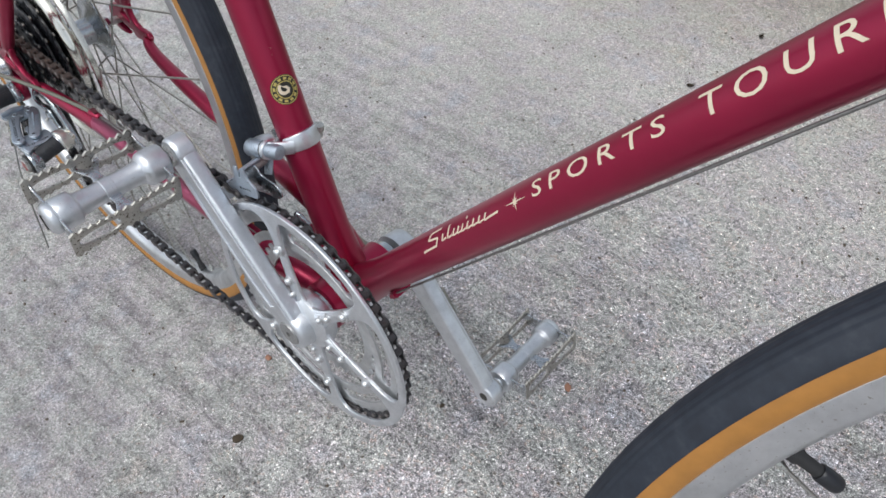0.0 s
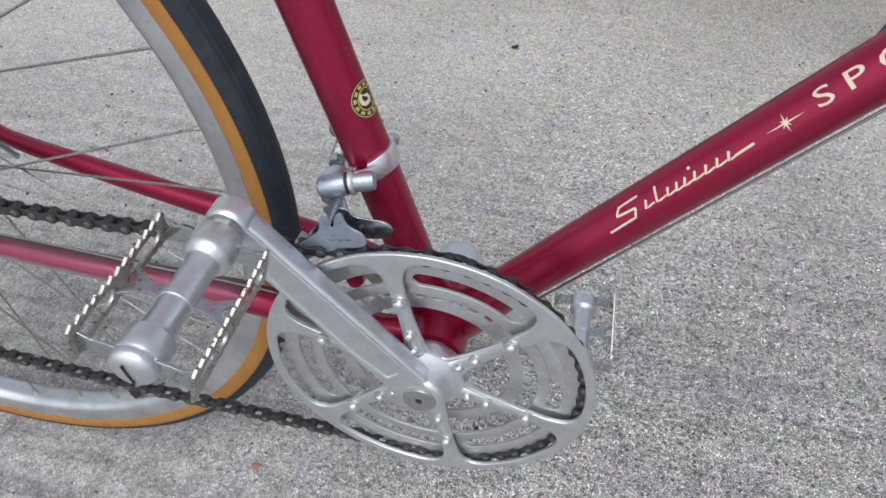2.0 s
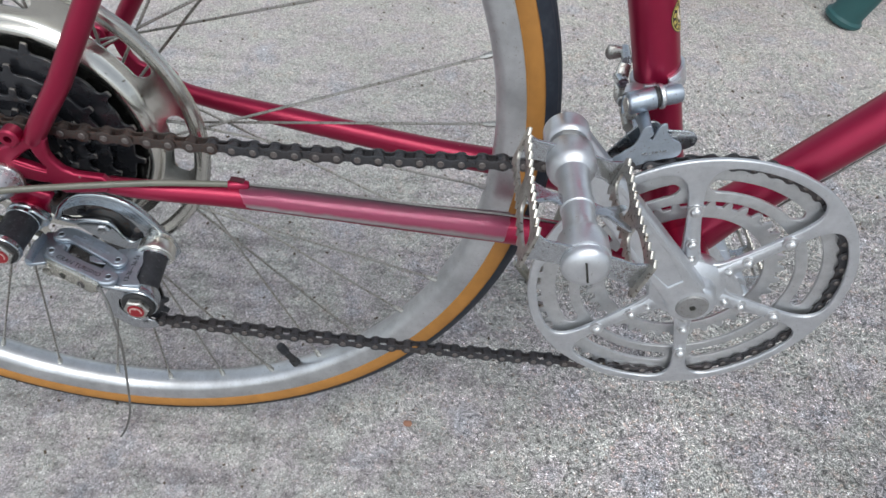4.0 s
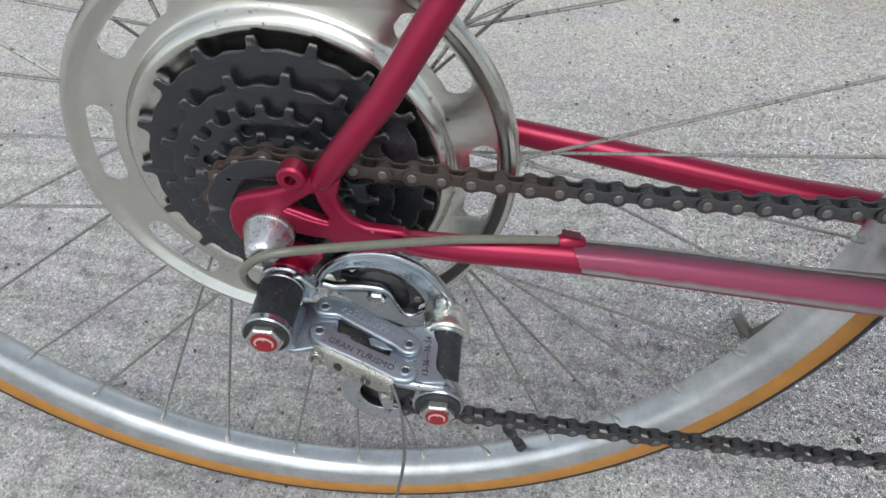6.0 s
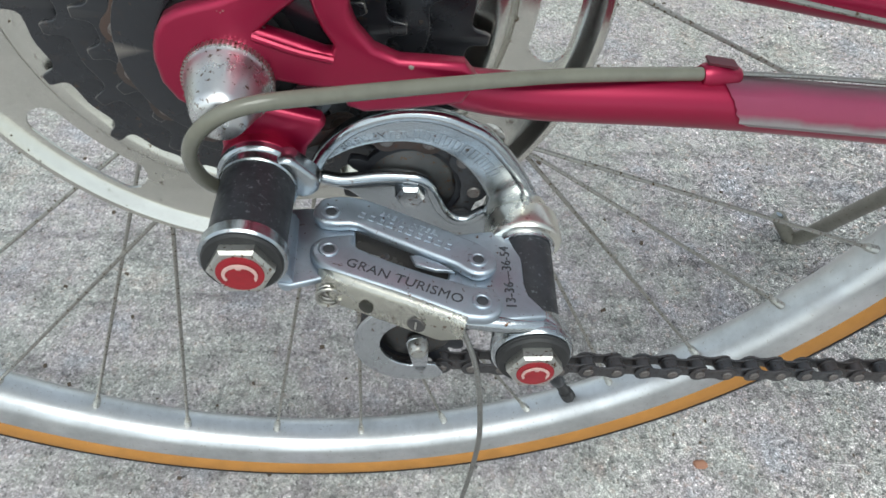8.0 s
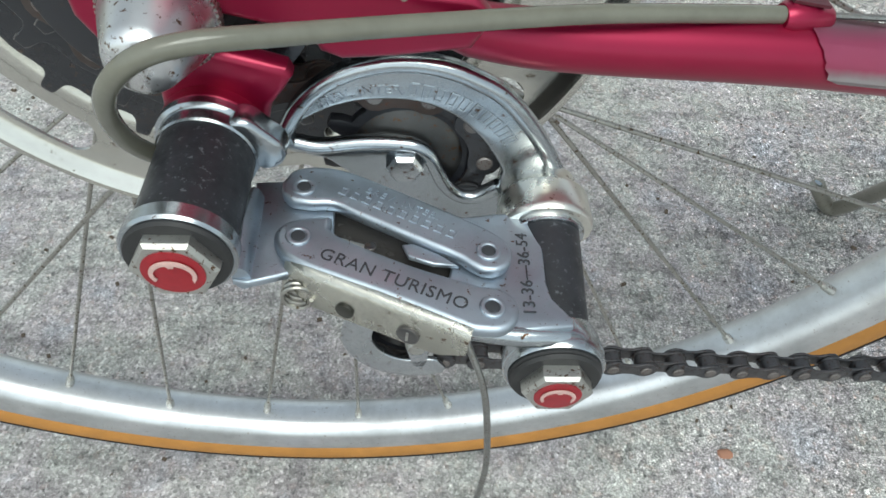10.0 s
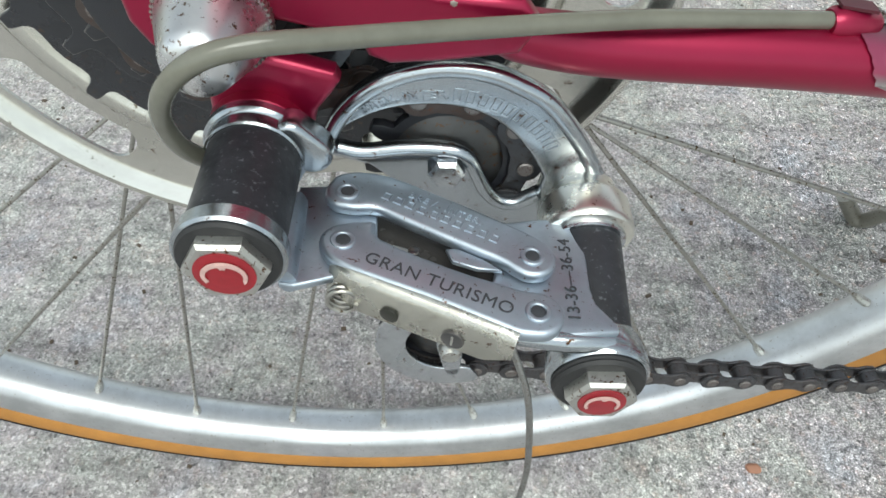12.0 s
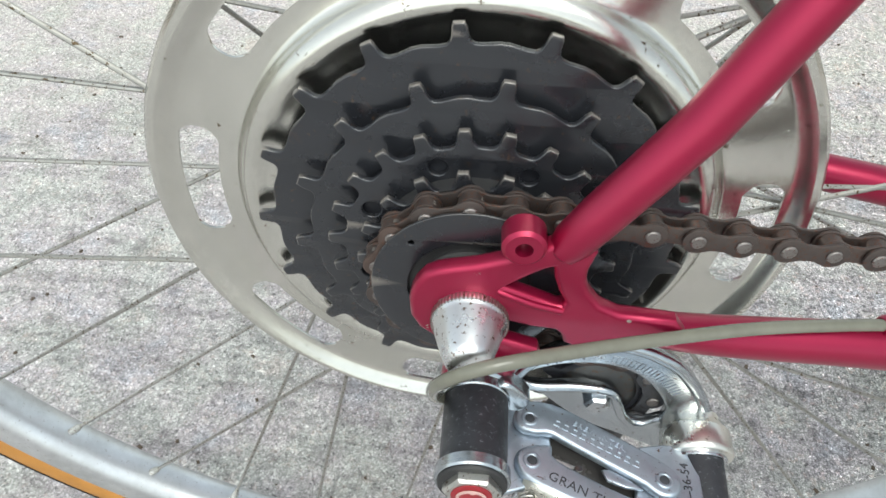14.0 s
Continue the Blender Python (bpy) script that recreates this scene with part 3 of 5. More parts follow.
    for s in (-1, 1):
        part("fork_blade", tube(spline([CROWN + AXLE * s * 0.024, HUB2 + UPRIGHT * 0.30 - AHEAD * 0.045 + AXLE * s * 0.034, HUB2 + UPRIGHT * 0.12 - AHEAD * 0.030 + AXLE * s * 0.046, HUB2 + AXLE * s * 0.049], 6), [0.0125] * 7 + [0.011] * 4 + [0.009] * 4 + [0.0075] * 4, 20), RED, bicycle)


def wheel(name, place, phase, drive, label):
    """Rim, two-tone tyre, hub, 36 spokes laced three-cross with their nipples, and the valve."""
    fl, hub = 0.017 if drive else 0.033, Vector((0, 0, 0))
    shell = part(name, lathe([(0.006, -0.05), (0.012, -fl - 0.004), (0.030, -fl - 0.003), (0.033, -fl - 0.0015), (0.033, -fl + 0.0005), (0.022, -fl + 0.002), (0.0145, -fl + 0.008), (0.013, 0.0), (0.0145, 0.026), (0.022, 0.0315), (0.033, 0.033), (0.033, 0.035), (0.030, 0.0365), (0.012, 0.038), (0.006, 0.05)], 48, hub), CHROME_DULL, bicycle, label)
    rim = [(0.3197, -0.0126), (0.3203, -0.0117), (0.3197, -0.0104), (0.3120, -0.0095), (0.3090, 0), (0.3120, 0.0095), (0.3197, 0.0104), (0.3203, 0.0117), (0.3197, 0.0126), (0.3080, 0.0122), (0.3050, 0.0110), (0.3020, 0.0080), (0.3008, 0.0040), (0.3005, 0), (0.3008, -0.0040), (0.3020, -0.0080), (0.3050, -0.0110), (0.3080, -0.0122)]
    part("rim", lathe(rim, 180, hub, closed=True), ALU_RIM, shell)
    cr, a_, b_ = 0.3270, 0.0148, 0.0140
    for s in (-1, 1):
        wall = [(cr + a_ * math.sin(radians(t)), s * b_ * math.cos(radians(t))) for t in range(-52, 26, 7)]
        wall += [(r - 0.0018 * (r - 0.30) / 0.03, y * 0.85) for r, y in wall[::-1]]
        part("gum_sidewall", lathe(wall, 180, hub, closed=True), GUM, shell, "amber gum rubber sidewall")
    tread = []
    for k in range(41):
        t = 17 + 146 * k / 40
        rib = 0.00035 * (1 if k % 4 in (1, 2) else 0) if 8 < k < 32 else 0.0002 * (k % 2)
        tread.append((cr + (a_ + 0.0007 + rib) * math.sin(radians(t)), -(b_ + 0.0005 + rib) * math.cos(radians(t))))
    tread += [(cr + (a_ - 0.002) * math.sin(radians(t)), -(b_ - 0.002) * math.cos(radians(t))) for t in range(161, 17, -12)]
    part("tread", lathe(tread, 180, hub, closed=True), TREAD, shell, "slate-dark ribbed rubber tread")
    shell.matrix_basis = place
    nip_mesh = None
    for k in range(36):
        right = k % 2 == 1
        a = radians(phase + 10 * k)
        turn = 62 if k % 4 > 1 else -62
        h = a + radians(turn)
        y = (-fl - 0.0012 if k % 4 > 1 else -fl + 0.0008) if right else (0.0352 if k % 4 > 1 else 0.0332)
        p0 = hub + Vector((0.0315 * math.cos(h), y, 0.0315 * math.sin(h)))
        p1 = hub + Vector((0.3015 * math.cos(a), -0.001 if right else 0.001, 0.3015 * math.sin(a)))
        part("spoke", tube([p0, p1], 0.00095, 8), SPOKE, shell)
        d = (p1 - p0).normalized()
        if nip_mesh is None:
            nip = part("nipple", tube([(0, 0, -0.009), (0, 0, -0.0065), (0, 0, -0.0064), (0, 0, 0.001)], [0.0014, 0.0017, 0.0021, 0.0023], 8), NUT, shell)
            nip_mesh = nip.data
            nip.matrix_basis = Matrix.Translation(p1) @ d.to_track_quat("Z", "Y").to_matrix().to_4x4()
        else:
            share("nipple", nip_mesh, Matrix.Translation(p1) @ d.to_track_quat("Z", "Y").to_matrix().to_4x4(), shell)
    return shell


def valve(hub, ang, parent):
    d = Vector((math.cos(radians(ang)), 0, math.sin(radians(ang))))
    p = hub + d * 0.301
    v = part("valve", tube([p, p - d * 0.007, p - d * 0.0072, p - d * 0.018], [0.0042, 0.0040, 0.0032, 0.0030], 16), RUBBER, parent)
    c = p - d * 0.018
    part("valve_cap", tube([c, c - d * 0.001, c - d * 0.009, c - d * 0.011], [0.0036, 0.0042, 0.0042, 0.0034], 16), BLACK, v)


frame_parts()
rear_wheel = wheel("rear_wheel", Matrix.Identity(4), 3.7, True, "spoked aluminium wheel with an amber-walled tyre")
front_wheel = wheel("front_wheel", Matrix.Translation(HUB2) @ Matrix((AHEAD, AXLE, UPRIGHT)).transposed().to_4x4(), 4.0, False, "spoked aluminium wheel with an amber-walled tyre")
valve(Vector((0, 0, 0)), -61.2, rear_wheel)
valve(Vector((0, 0, 0)), 152.7, front_wheel)


# ---- rear hub: spoke guard, sprockets, axle nut ----
def spoke_guard():
    """A pressed disc: flat web, high round bead, slotted flat band, rolled rim."""
    y0 = -0.0195
    dish = [(0.0330, -0.0044), (0.0550, -0.0044), (0.0672, -0.0046), (0.0700, -0.0052), (0.0718, -0.0062), (0.0735, -0.0068), (0.0752, -0.0066), (0.0772, -0.0052), (0.0788, -0.0026), (0.0800, -0.0006), (0.0812, 0.0)]
    rim = [(0.1006, 0.0), (0.1024, -0.0006), (0.1045, -0.0024), (0.1066, -0.0036), (0.1088, -0.0032), (0.1103, -0.0012), (0.1109, 0.0018)]
    n = 180
    bm = bmesh.new()
    for prof in (dish, rim):
        rings = [[bm.verts.new((r * math.cos(a), y0 + y, r * math.sin(a))) for a in (2 * math.pi * k / n for k in range(n))] for r, y in prof]
        for p, q in zip(rings, rings[1:]):
            for k in range(n):
                bm.faces.new((p[k], p[(k + 1) % n], q[(k + 1) % n], q[k]))
    band = [circle(0, 0, 0.1006, n), circle(0, 0, 0.0812, n)[::-1]]
    for k in range(8):
        c = 178.5 + 45 * k
        band.append(eased(sector(0, 0, 0.0868, 0.0998, c - 13.5, c + 13.5, 14, 0.0036), 1)[::-1])
    me = flat_shape(band, 0.0, 0.0, 0)
    me.transform(Matrix.Translation((0, y0, 0)) @ Matrix.Rotation(radians(90), 4, "X"))
    bm.from_mesh(me)
    bpy.data.meshes.remove(me)
    bmesh.ops.remove_doubles(bm, verts=bm.verts[:], dist=1e-5)
    bmesh.ops.recalc_face_normals(bm, faces=bm.faces[:])
    bmesh.ops.solidify(bm, geom=bm.faces[:], thickness=0.0011)
    return part("spoke_guard", bm, DISC, rear_wheel, "slotted chromed steel spoke guard disc")


def freewheel():
    body = part("freewheel", lathe([(0.016, -0.0560), (0.020, -0.0560), (0.0245, -0.0540), (0.0250, -0.0480), (0.0300, -0.0475), (0.0300, -0.0330), (0.0380, -0.0325), (0.0400, -0.0270), (0.016, -0.0260)], 48), RUBBER, bicycle, "black five-speed freewheel with rust spots")
    rows = ((17, 0.0652, 0.0714, -0.0296, 97, True), (14, 0.0518, 0.0582, -0.0353, 84, True), (22, 0.0400, 0.0456, -0.0410, 80, False), (17, 0.0298, 0.0354, -0.0466, 76, False), (14, 0.0250, 0.0308, -0.0525, 90, False))
    for n, root, tip, y, ph, skip in rows:
        rings = [cog(n, root, tip, ph, skip), circle(0, 0, 0.018, 32)[::-1]]
        if n == 22:
            rings += [circle(0.0345 * math.cos(radians(a)), 0.0345 * math.sin(radians(a)), 0.0029, 14)[::-1] for a in (20, 65, 110, 155, 200, 245, 290, 335)]
        part("sprocket", plate(rings, y, 0.0021, 0.0005, 2), COG, body)
    part("spacer_ring", lathe([(0.0470, -0.0318), (0.0495, -0.0345), (0.020, -0.0348), (0.020, -0.0310)], 48, closed=True), BLACK, body)
    part("spacer_ring", lathe([(0.0360, -0.0370), (0.0385, -0.0397), (0.020, -0.0400), (0.020, -0.0368)], 48, closed=True), BLACK, body)
    part("dust_plate", plate([circle(0, 0, 0.0294, 64), circle(0, 0, 0.0184, 40)[::-1], circle(-0.0175, 0.017, 0.0009, 10)[::-1]], -0.0574, 0.0010, 0.0003), COG, body)
    part("lock_ring", lathe([(0.0085, -0.0590), (0.0130, -0.0590), (0.0150, -0.0575), (0.0150, -0.0545), (0.0085, -0.0540)], 32, closed=True), RUBBER, body)
    for s in (-1, 1):
        part("axle_nut", lathe([(0.0045, s * 0.0672), (0.0108, s * 0.0675), (0.0112, s * 0.0685), (0.0112, s * 0.0702), (0.0108, s * 0.0708), (0.0104, s * 0.0718), (0.0098, s * 0.0745), (0.0070, s * 0.0828), (0.0062, s * 0.0846), (0.0048, s * 0.0856), (0.0, s * 0.0858)], 48, (0.001, 0, -0.0015)), NUT_CHROME, bicycle, "tapered chromed axle nut, pitted")
    nut = bmesh.new()
    for k in range(60):
        a = radians(6 * k)
        c = Vector((0.001 + 0.0111 * math.cos(a), -0.0694, -0.0015 + 0.0111 * math.sin(a)))
        bmesh.ops.create_cube(nut, size=1, matrix=Matrix.Translation(c) @ Matrix.Rotation(-a, 4, "Y") @ Matrix.Diagonal((0.0006, 0.0024, 0.0006, 1)))
    part("knurling", nut, SPOKE, [o for o in bicycle.children if o.name.startswith("axle_nut")][0])
    part("axle", tube([(0, -0.0808, 0), (0, 0.0808, 0)], 0.0044, 20), NUT, bicycle)


# ---- crankset ----
def crankset():
    arms = [103 + 60 * k for k in range(6)]
    cx, cz = BB.x, BB.z
    # one casting: six arms that flare into the chain guard's rim
    sides = ((0.0265, 0.0095), (0.0310, 0.0072), (0.0400, 0.0060), (0.0480, 0.0055), (0.0600, 0.0048), (0.0720, 0.0047), (0.0820, 0.0049), (0.0890, 0.0056), (0.0945, 0.0070), (0.0985, 0.0093), (0.1012, 0.0122), (0.1032, 0.0160))

    def opening(a):
        def at(r, t):
            return (cx + r * math.cos(radians(t)), cz + r * math.sin(radians(t)))
        low = [at(r, a + math.degrees(math.asin(h / r))) for r, h in sides]
        top = [at(r, a + 60 - math.degrees(math.asin(h / r))) for r, h in sides]
        b0, b1 = a + math.degrees(math.asin(0.0225 / 0.1045)), a + 60 - math.degrees(math.asin(0.0225 / 0.1045))
        return eased(low + [at(0.1045, b0 + (b1 - b0) * k / 15) for k in range(16)] + top[::-1], 1)
    guard = [circle(cx, cz, 0.1112, 120)] + [opening(a)[::-1] for a in arms]
    ring = part("crankset", plate(guard, -0.0522, 0.0034, 0.0011, 3), ALU, bicycle, "silver aluminium crankset with pierced chainrings")
    big = [gear(cx, cz, 52, 0.1014, 0.1062, 3, 0.27), circle(cx, cz, 0.0735, 120)[::-1]]
    for a in arms:
        big.append(window(cx, cz, 0.0812, 0.0908, a, a + 60, 0.0088, 0.0094, 0.0034, 16)[::-1])
    part("outer_chainring", plate(big, -0.0462, 0.0024, 0.0005, 2), ALU_DULL, ring)
    small = [gear(cx, cz, 36, 0.0640, 0.0690, 1, 0.27), circle(cx, cz, 0.0548, 96)[::-1]]
    part("inner_chainring", plate(small, -0.0398, 0.0024, 0.0005, 2), ALU_DULL, ring)
    part("spider_hub", lathe([(0.010, -0.0400), (0.0230, -0.0405), (0.0262, -0.0440), (0.0272, -0.0505), (0.0262, -0.0545), (0.0225, -0.0572), (0.0190, -0.0590), (0.010, -0.0610)], 48, BB), ALU, ring)
    for a in arms:
        t = radians(a)
        d = Vector((math.cos(t), 0, math.sin(t)))
        part("arm_ridge", tube([BB + d * r + Vector((0, y, 0)) for r, y in ((0.020, -0.0535), (0.034, -0.0530), (0.055, -0.0526), (0.078, -0.0522), (0.090, -0.0515))], [0.0060, 0.0050, 0.0044, 0.0042, 0.0030], 16, flat=0.50, up=(0, 1, 0)), ALU, ring)
        for r, k in ((0.0725, 1.0), (0.0440, 0.85), (0.0305, 0.72)):
            bolt = part("chainring_bolt", lathe([(0.0, -0.0590), (0.0014 * k, -0.0589), (0.0028 * k, -0.0582), (0.0036 * k, -0.0570), (0.0038 * k, -0.0556), (0.0050 * k, -0.0554), (0.0052 * k, -0.0546), (0.0052 * k, -0.0530), (0.0, -0.0528)], 18, BB + d * r), BOLT, ring)
    # the drive-side arm
    end = Vector((0.3355, 0, 0.0570))
    for s, y, tip in ((-1, -0.0640, end), (1, 0.0600, 2 * BB - end)):
        d = (tip - BB).normalized()
        n = Vector((-d.z, 0, d.x))
        a, b = BB + d * 0.026, BB + d * 0.146
        shape = capsule((BB.x, BB.z), (tip.x, tip.z), 0.0146 if s < 0 else 0.0128, 0.0116 if s < 0 else 0.0098, 16)
        flute = eased([(q.x, q.z) for q in (a + n * 0.0093, b + n * 0.0070, b - n * 0.0070, a - n * 0.0093)], 1)
        ob = part("crank_arm", plate([shape], y - s * 0.0012, 0.0140, 0.0034, 4), ALU, ring)
        part("raised_edge", plate([[(BB.x + (x - BB.x) * 0.985, BB.z + (z - BB.z) * 0.985) for x, z in capsule((BB.x, BB.z), (tip.x, tip.z), 0.0128 if s < 0 else 0.0110, 0.0100 if s < 0 else 0.0084, 16)], flute[::-1]], y + s * 0.0060, 0.0022, 0.0007, 2), ALU, ob)
        part("pedal_eye", lathe([(0.0, s * 0.0078), (0.0112, s * 0.0076), (0.0126, s * 0.0062), (0.0132, s * 0.004), (0.0132, -s * 0.0065), (0.0118, -s * 0.0080), (0.0, -s * 0.0080)], 32, (tip.x, y, tip.z)), ALU, ob)
        # black disc in place of the thread hole's shaded inside
        part("thread_end", lathe([(0.0, -s * 0.0084), (0.0046, -s * 0.0084), (0.0046, -s * 0.0060), (0.0, -s * 0.0060)], 20, (tip.x, y, tip.z)), INK_AND_HOLLOW, ob)
        part("dust_cap", lathe([(0.0, s * 0.0006), (0.0024, s * 0.0006), (0.0024, s * 0.0014), (0.0104, s * 0.0012), (0.0112, 0.0), (0.0112, -s * 0.002), (0.0, -s * 0.002)], 32, (BB.x, y + s * 0.0075, BB.z)), CAP, ob)
        # black hexagon in place of the socket's shaded hollow
        part("hex_socket", lathe([(0.0, s * 0.00145), (0.0021, s * 0.00145), (0.0021, 0), (0.0, 0)], 6, (BB.x, y + s * 0.0075, BB.z)), INK_AND_HOLLOW, ob)
        part("hub_boss", lathe([(0.0, s * 0.0074), (0.0138, s * 0.0072), (0.0160, s * 0.0058), (0.0172, s * 0.0030), (0.0182, -s * 0.004), (0.0190, -s * 0.012), (0.0, -s * 0.012)], 40, (BB.x, y, BB.z)), ALU, ob)
    return ring


def pedal(centre, s, tilt):
    """A rat-trap pedal on an axle along y; s: the side its outer end faces."""
    def at(p):
        return Matrix.Translation(centre) @ Matrix.Rotation(radians(tilt), 4, "Y") @ Vector(p)
    c = Vector(centre)
    prof = [(0.0050, 0.000), (0.0060, 0.002), (0.0060, 0.0035), (0.0126, 0.0040), (0.0134, 0.0052), (0.0135, 0.0180), (0.0130, 0.0206), (0.0112, 0.0226), (0.0094, 0.0242), (0.0086, 0.0280), (0.0082, 0.0448), (0.0082, 0.0454), (0.0089, 0.0458), (0.0090, 0.0532), (0.0083, 0.0538), (0.0084, 0.0640), (0.0090, 0.0720), (0.0097, 0.0734), (0.0118, 0.0746), (0.0123, 0.0756), (0.0124, 0.0874), (0.0120, 0.0884), (0.0112, 0.0886), (0.0112, 0.0898), (0.0117, 0.0902), (0.0117, 0.0920), (0.0110, 0.0938), (0.0085, 0.0956), (0.0045, 0.0964), (0.0, 0.0966)]
    body = part("pedal", lathe([(r, s * y) for r, y in prof], 40, c), ALU, bicycle, "steel rat-trap pedal with a smooth aluminium barrel")
    # black bar in place of the slot's shaded groove
    slot = bmesh.new()
    bmesh.ops.create_cube(slot, size=1, matrix=Matrix.Translation(c + Vector((0, s * 0.0962, 0))) @ Matrix.Rotation(radians(-14), 4, "Y") @ Matrix.Diagonal((0.0010, 0.002, 0.012, 1)))
    part("screw_slot", slot, INK_AND_HOLLOW, body)
    turn = Matrix.Rotation(radians(tilt), 3, "Y")
    for sx in (-1, 1):
        n = 26
        top = [(0.0100 + 0.0840 * k / n, 0.0108 + (0.0030 if k % 2 else 0) - 0.0022 * math.sin(math.pi * k / n)) for k in range(n + 1)]
        low = [(0.0100 + 0.0840 * k / n, -0.0106 - (0.0024 if k % 2 else 0) + 0.0022 * math.sin(math.pi * k / n)) for k in range(n, -1, -1)]
        holes = [eased([(x0, 0.0060), (x1, 0.0054), (x1, -0.0052), (x0, -0.0058)], 2)[::-1] for x0, x1 in ((0.0150, 0.0440), (0.0585, 0.0890))]
        me = flat_shape([top + low] + holes, 0.0020, 0.0004, 1)
        m = frame_of(at((sx * 0.0290, 0, 0.0006)), (0, s, 0), turn @ Vector((sx, 0, 0)))
        part("serrated_rail", placed(me, m), RAIL, body, "chromed serrated foot rail")
    for y in (0.0105, 0.0892):
        yoke = [(-0.0296, -0.0078), (-0.0296, 0.0080), (-0.0270, 0.0084), (-0.0215, 0.0062), (-0.0150, 0.0070), (0.0150, 0.0070), (0.0215, 0.0062), (0.0270, 0.0084), (0.0296, 0.0080), (0.0296, -0.0078), (0.0268, -0.0080), (0.0215, -0.0056), (-0.0215, -0.0056), (-0.0268, -0.0080)]
        m = frame_of(at((0, s * y, 0)), turn @ Vector((1, 0, 0)), (0, -1, 0))
        part("end_plate", placed(flat_shape([eased(yoke, 1)], 0.0018, 0.0005, 1), m), CHROME_DULL, body)
    for sx in (-1, 1):
        y_arm = [(0.0080, -0.0050), (0.0080, 0.0050), (0.0150, 0.0034), (0.0200, 0.0062), (0.0285, 0.0110), (0.0285, 0.0072), (0.0225, 0.0020), (0.0225, -0.0020), (0.0285, -0.0072), (0.0285, -0.0110), (0.0200, -0.0062), (0.0150, -0.0034)]
        m = frame_of(at((0, s * 0.0494, 0.0010)), turn @ Vector((sx, 0, 0)), turn @ Vector((0, 0, 1)))
        part("bracket", placed(flat_shape([eased(y_arm, 1)], 0.0016, 0.0004, 1), m), CHROME_DULL, body)
    part("axle_flat", lathe([(0.0, 0.001), (0.0085, s * 0.001), (0.0085, -s * 0.0035), (0.0, -s * 0.0035)], 6, c), NUT, body)
    return body


# ---- chain ----
PITCH = 0.0127


def chain_line():
    """The closed way of the chain: chainring, sprocket, guide pulley, tension pulley. Each wheel: x, z, radius, sense, y."""
    wheels = [(BB.x, BB.z, 0.1035, 1, -0.0455), (0.0, 0.0, 0.0283, 1, -0.0525), (0.0470, -0.0470, 0.0195, -1, -0.0545), (0.0500, -0.1243, 0.0195, 1, -0.0545)]
    runs = []
    for i, (x0, z0, r0, s0, y0) in enumerate(wheels):
        x1, z1, r1, s1, y1 = wheels[(i + 1) % len(wheels)]
        k = s0 * r0 - s1 * r1
        far = math.hypot(x1 - x0, z1 - z0)
        th = math.atan2(z1 - z0, x1 - x0) + math.asin(k / far)
        nx, nz = math.sin(th), -math.cos(th)
        runs.append(((x0 + s0 * r0 * nx, z0 + s0 * r0 * nz), (x1 + s1 * r1 * nx, z1 + s1 * r1 * nz), y0, y1))
    line = []
    for i, (p, q, y0, y1) in enumerate(runs):
        n = 60
        sag = 0.011 if i == 0 else 0.004 if i == 3 else 0.0
        for k in range(n):
            t = k / n
            line.append(Vector((p[0] + (q[0] - p[0]) * t, y0 + (y1 - y0) * t, p[1] + (q[1] - p[1]) * t - sag * 4 * t * (1 - t))))
        x, z, r, s, y = wheels[(i + 1) % len(wheels)]
        a0 = math.atan2(q[1] - z, q[0] - x)
        nxt = runs[(i + 1) % len(runs)][0]
        a1 = math.atan2(nxt[1] - z, nxt[0] - x)
        sweep = (a1 - a0) * s % (2 * math.pi)
        for k in range(60):
            a = a0 + s * sweep * k / 60
            line.append(Vector((x + r * math.cos(a), y, z + r * math.sin(a))))
    return line


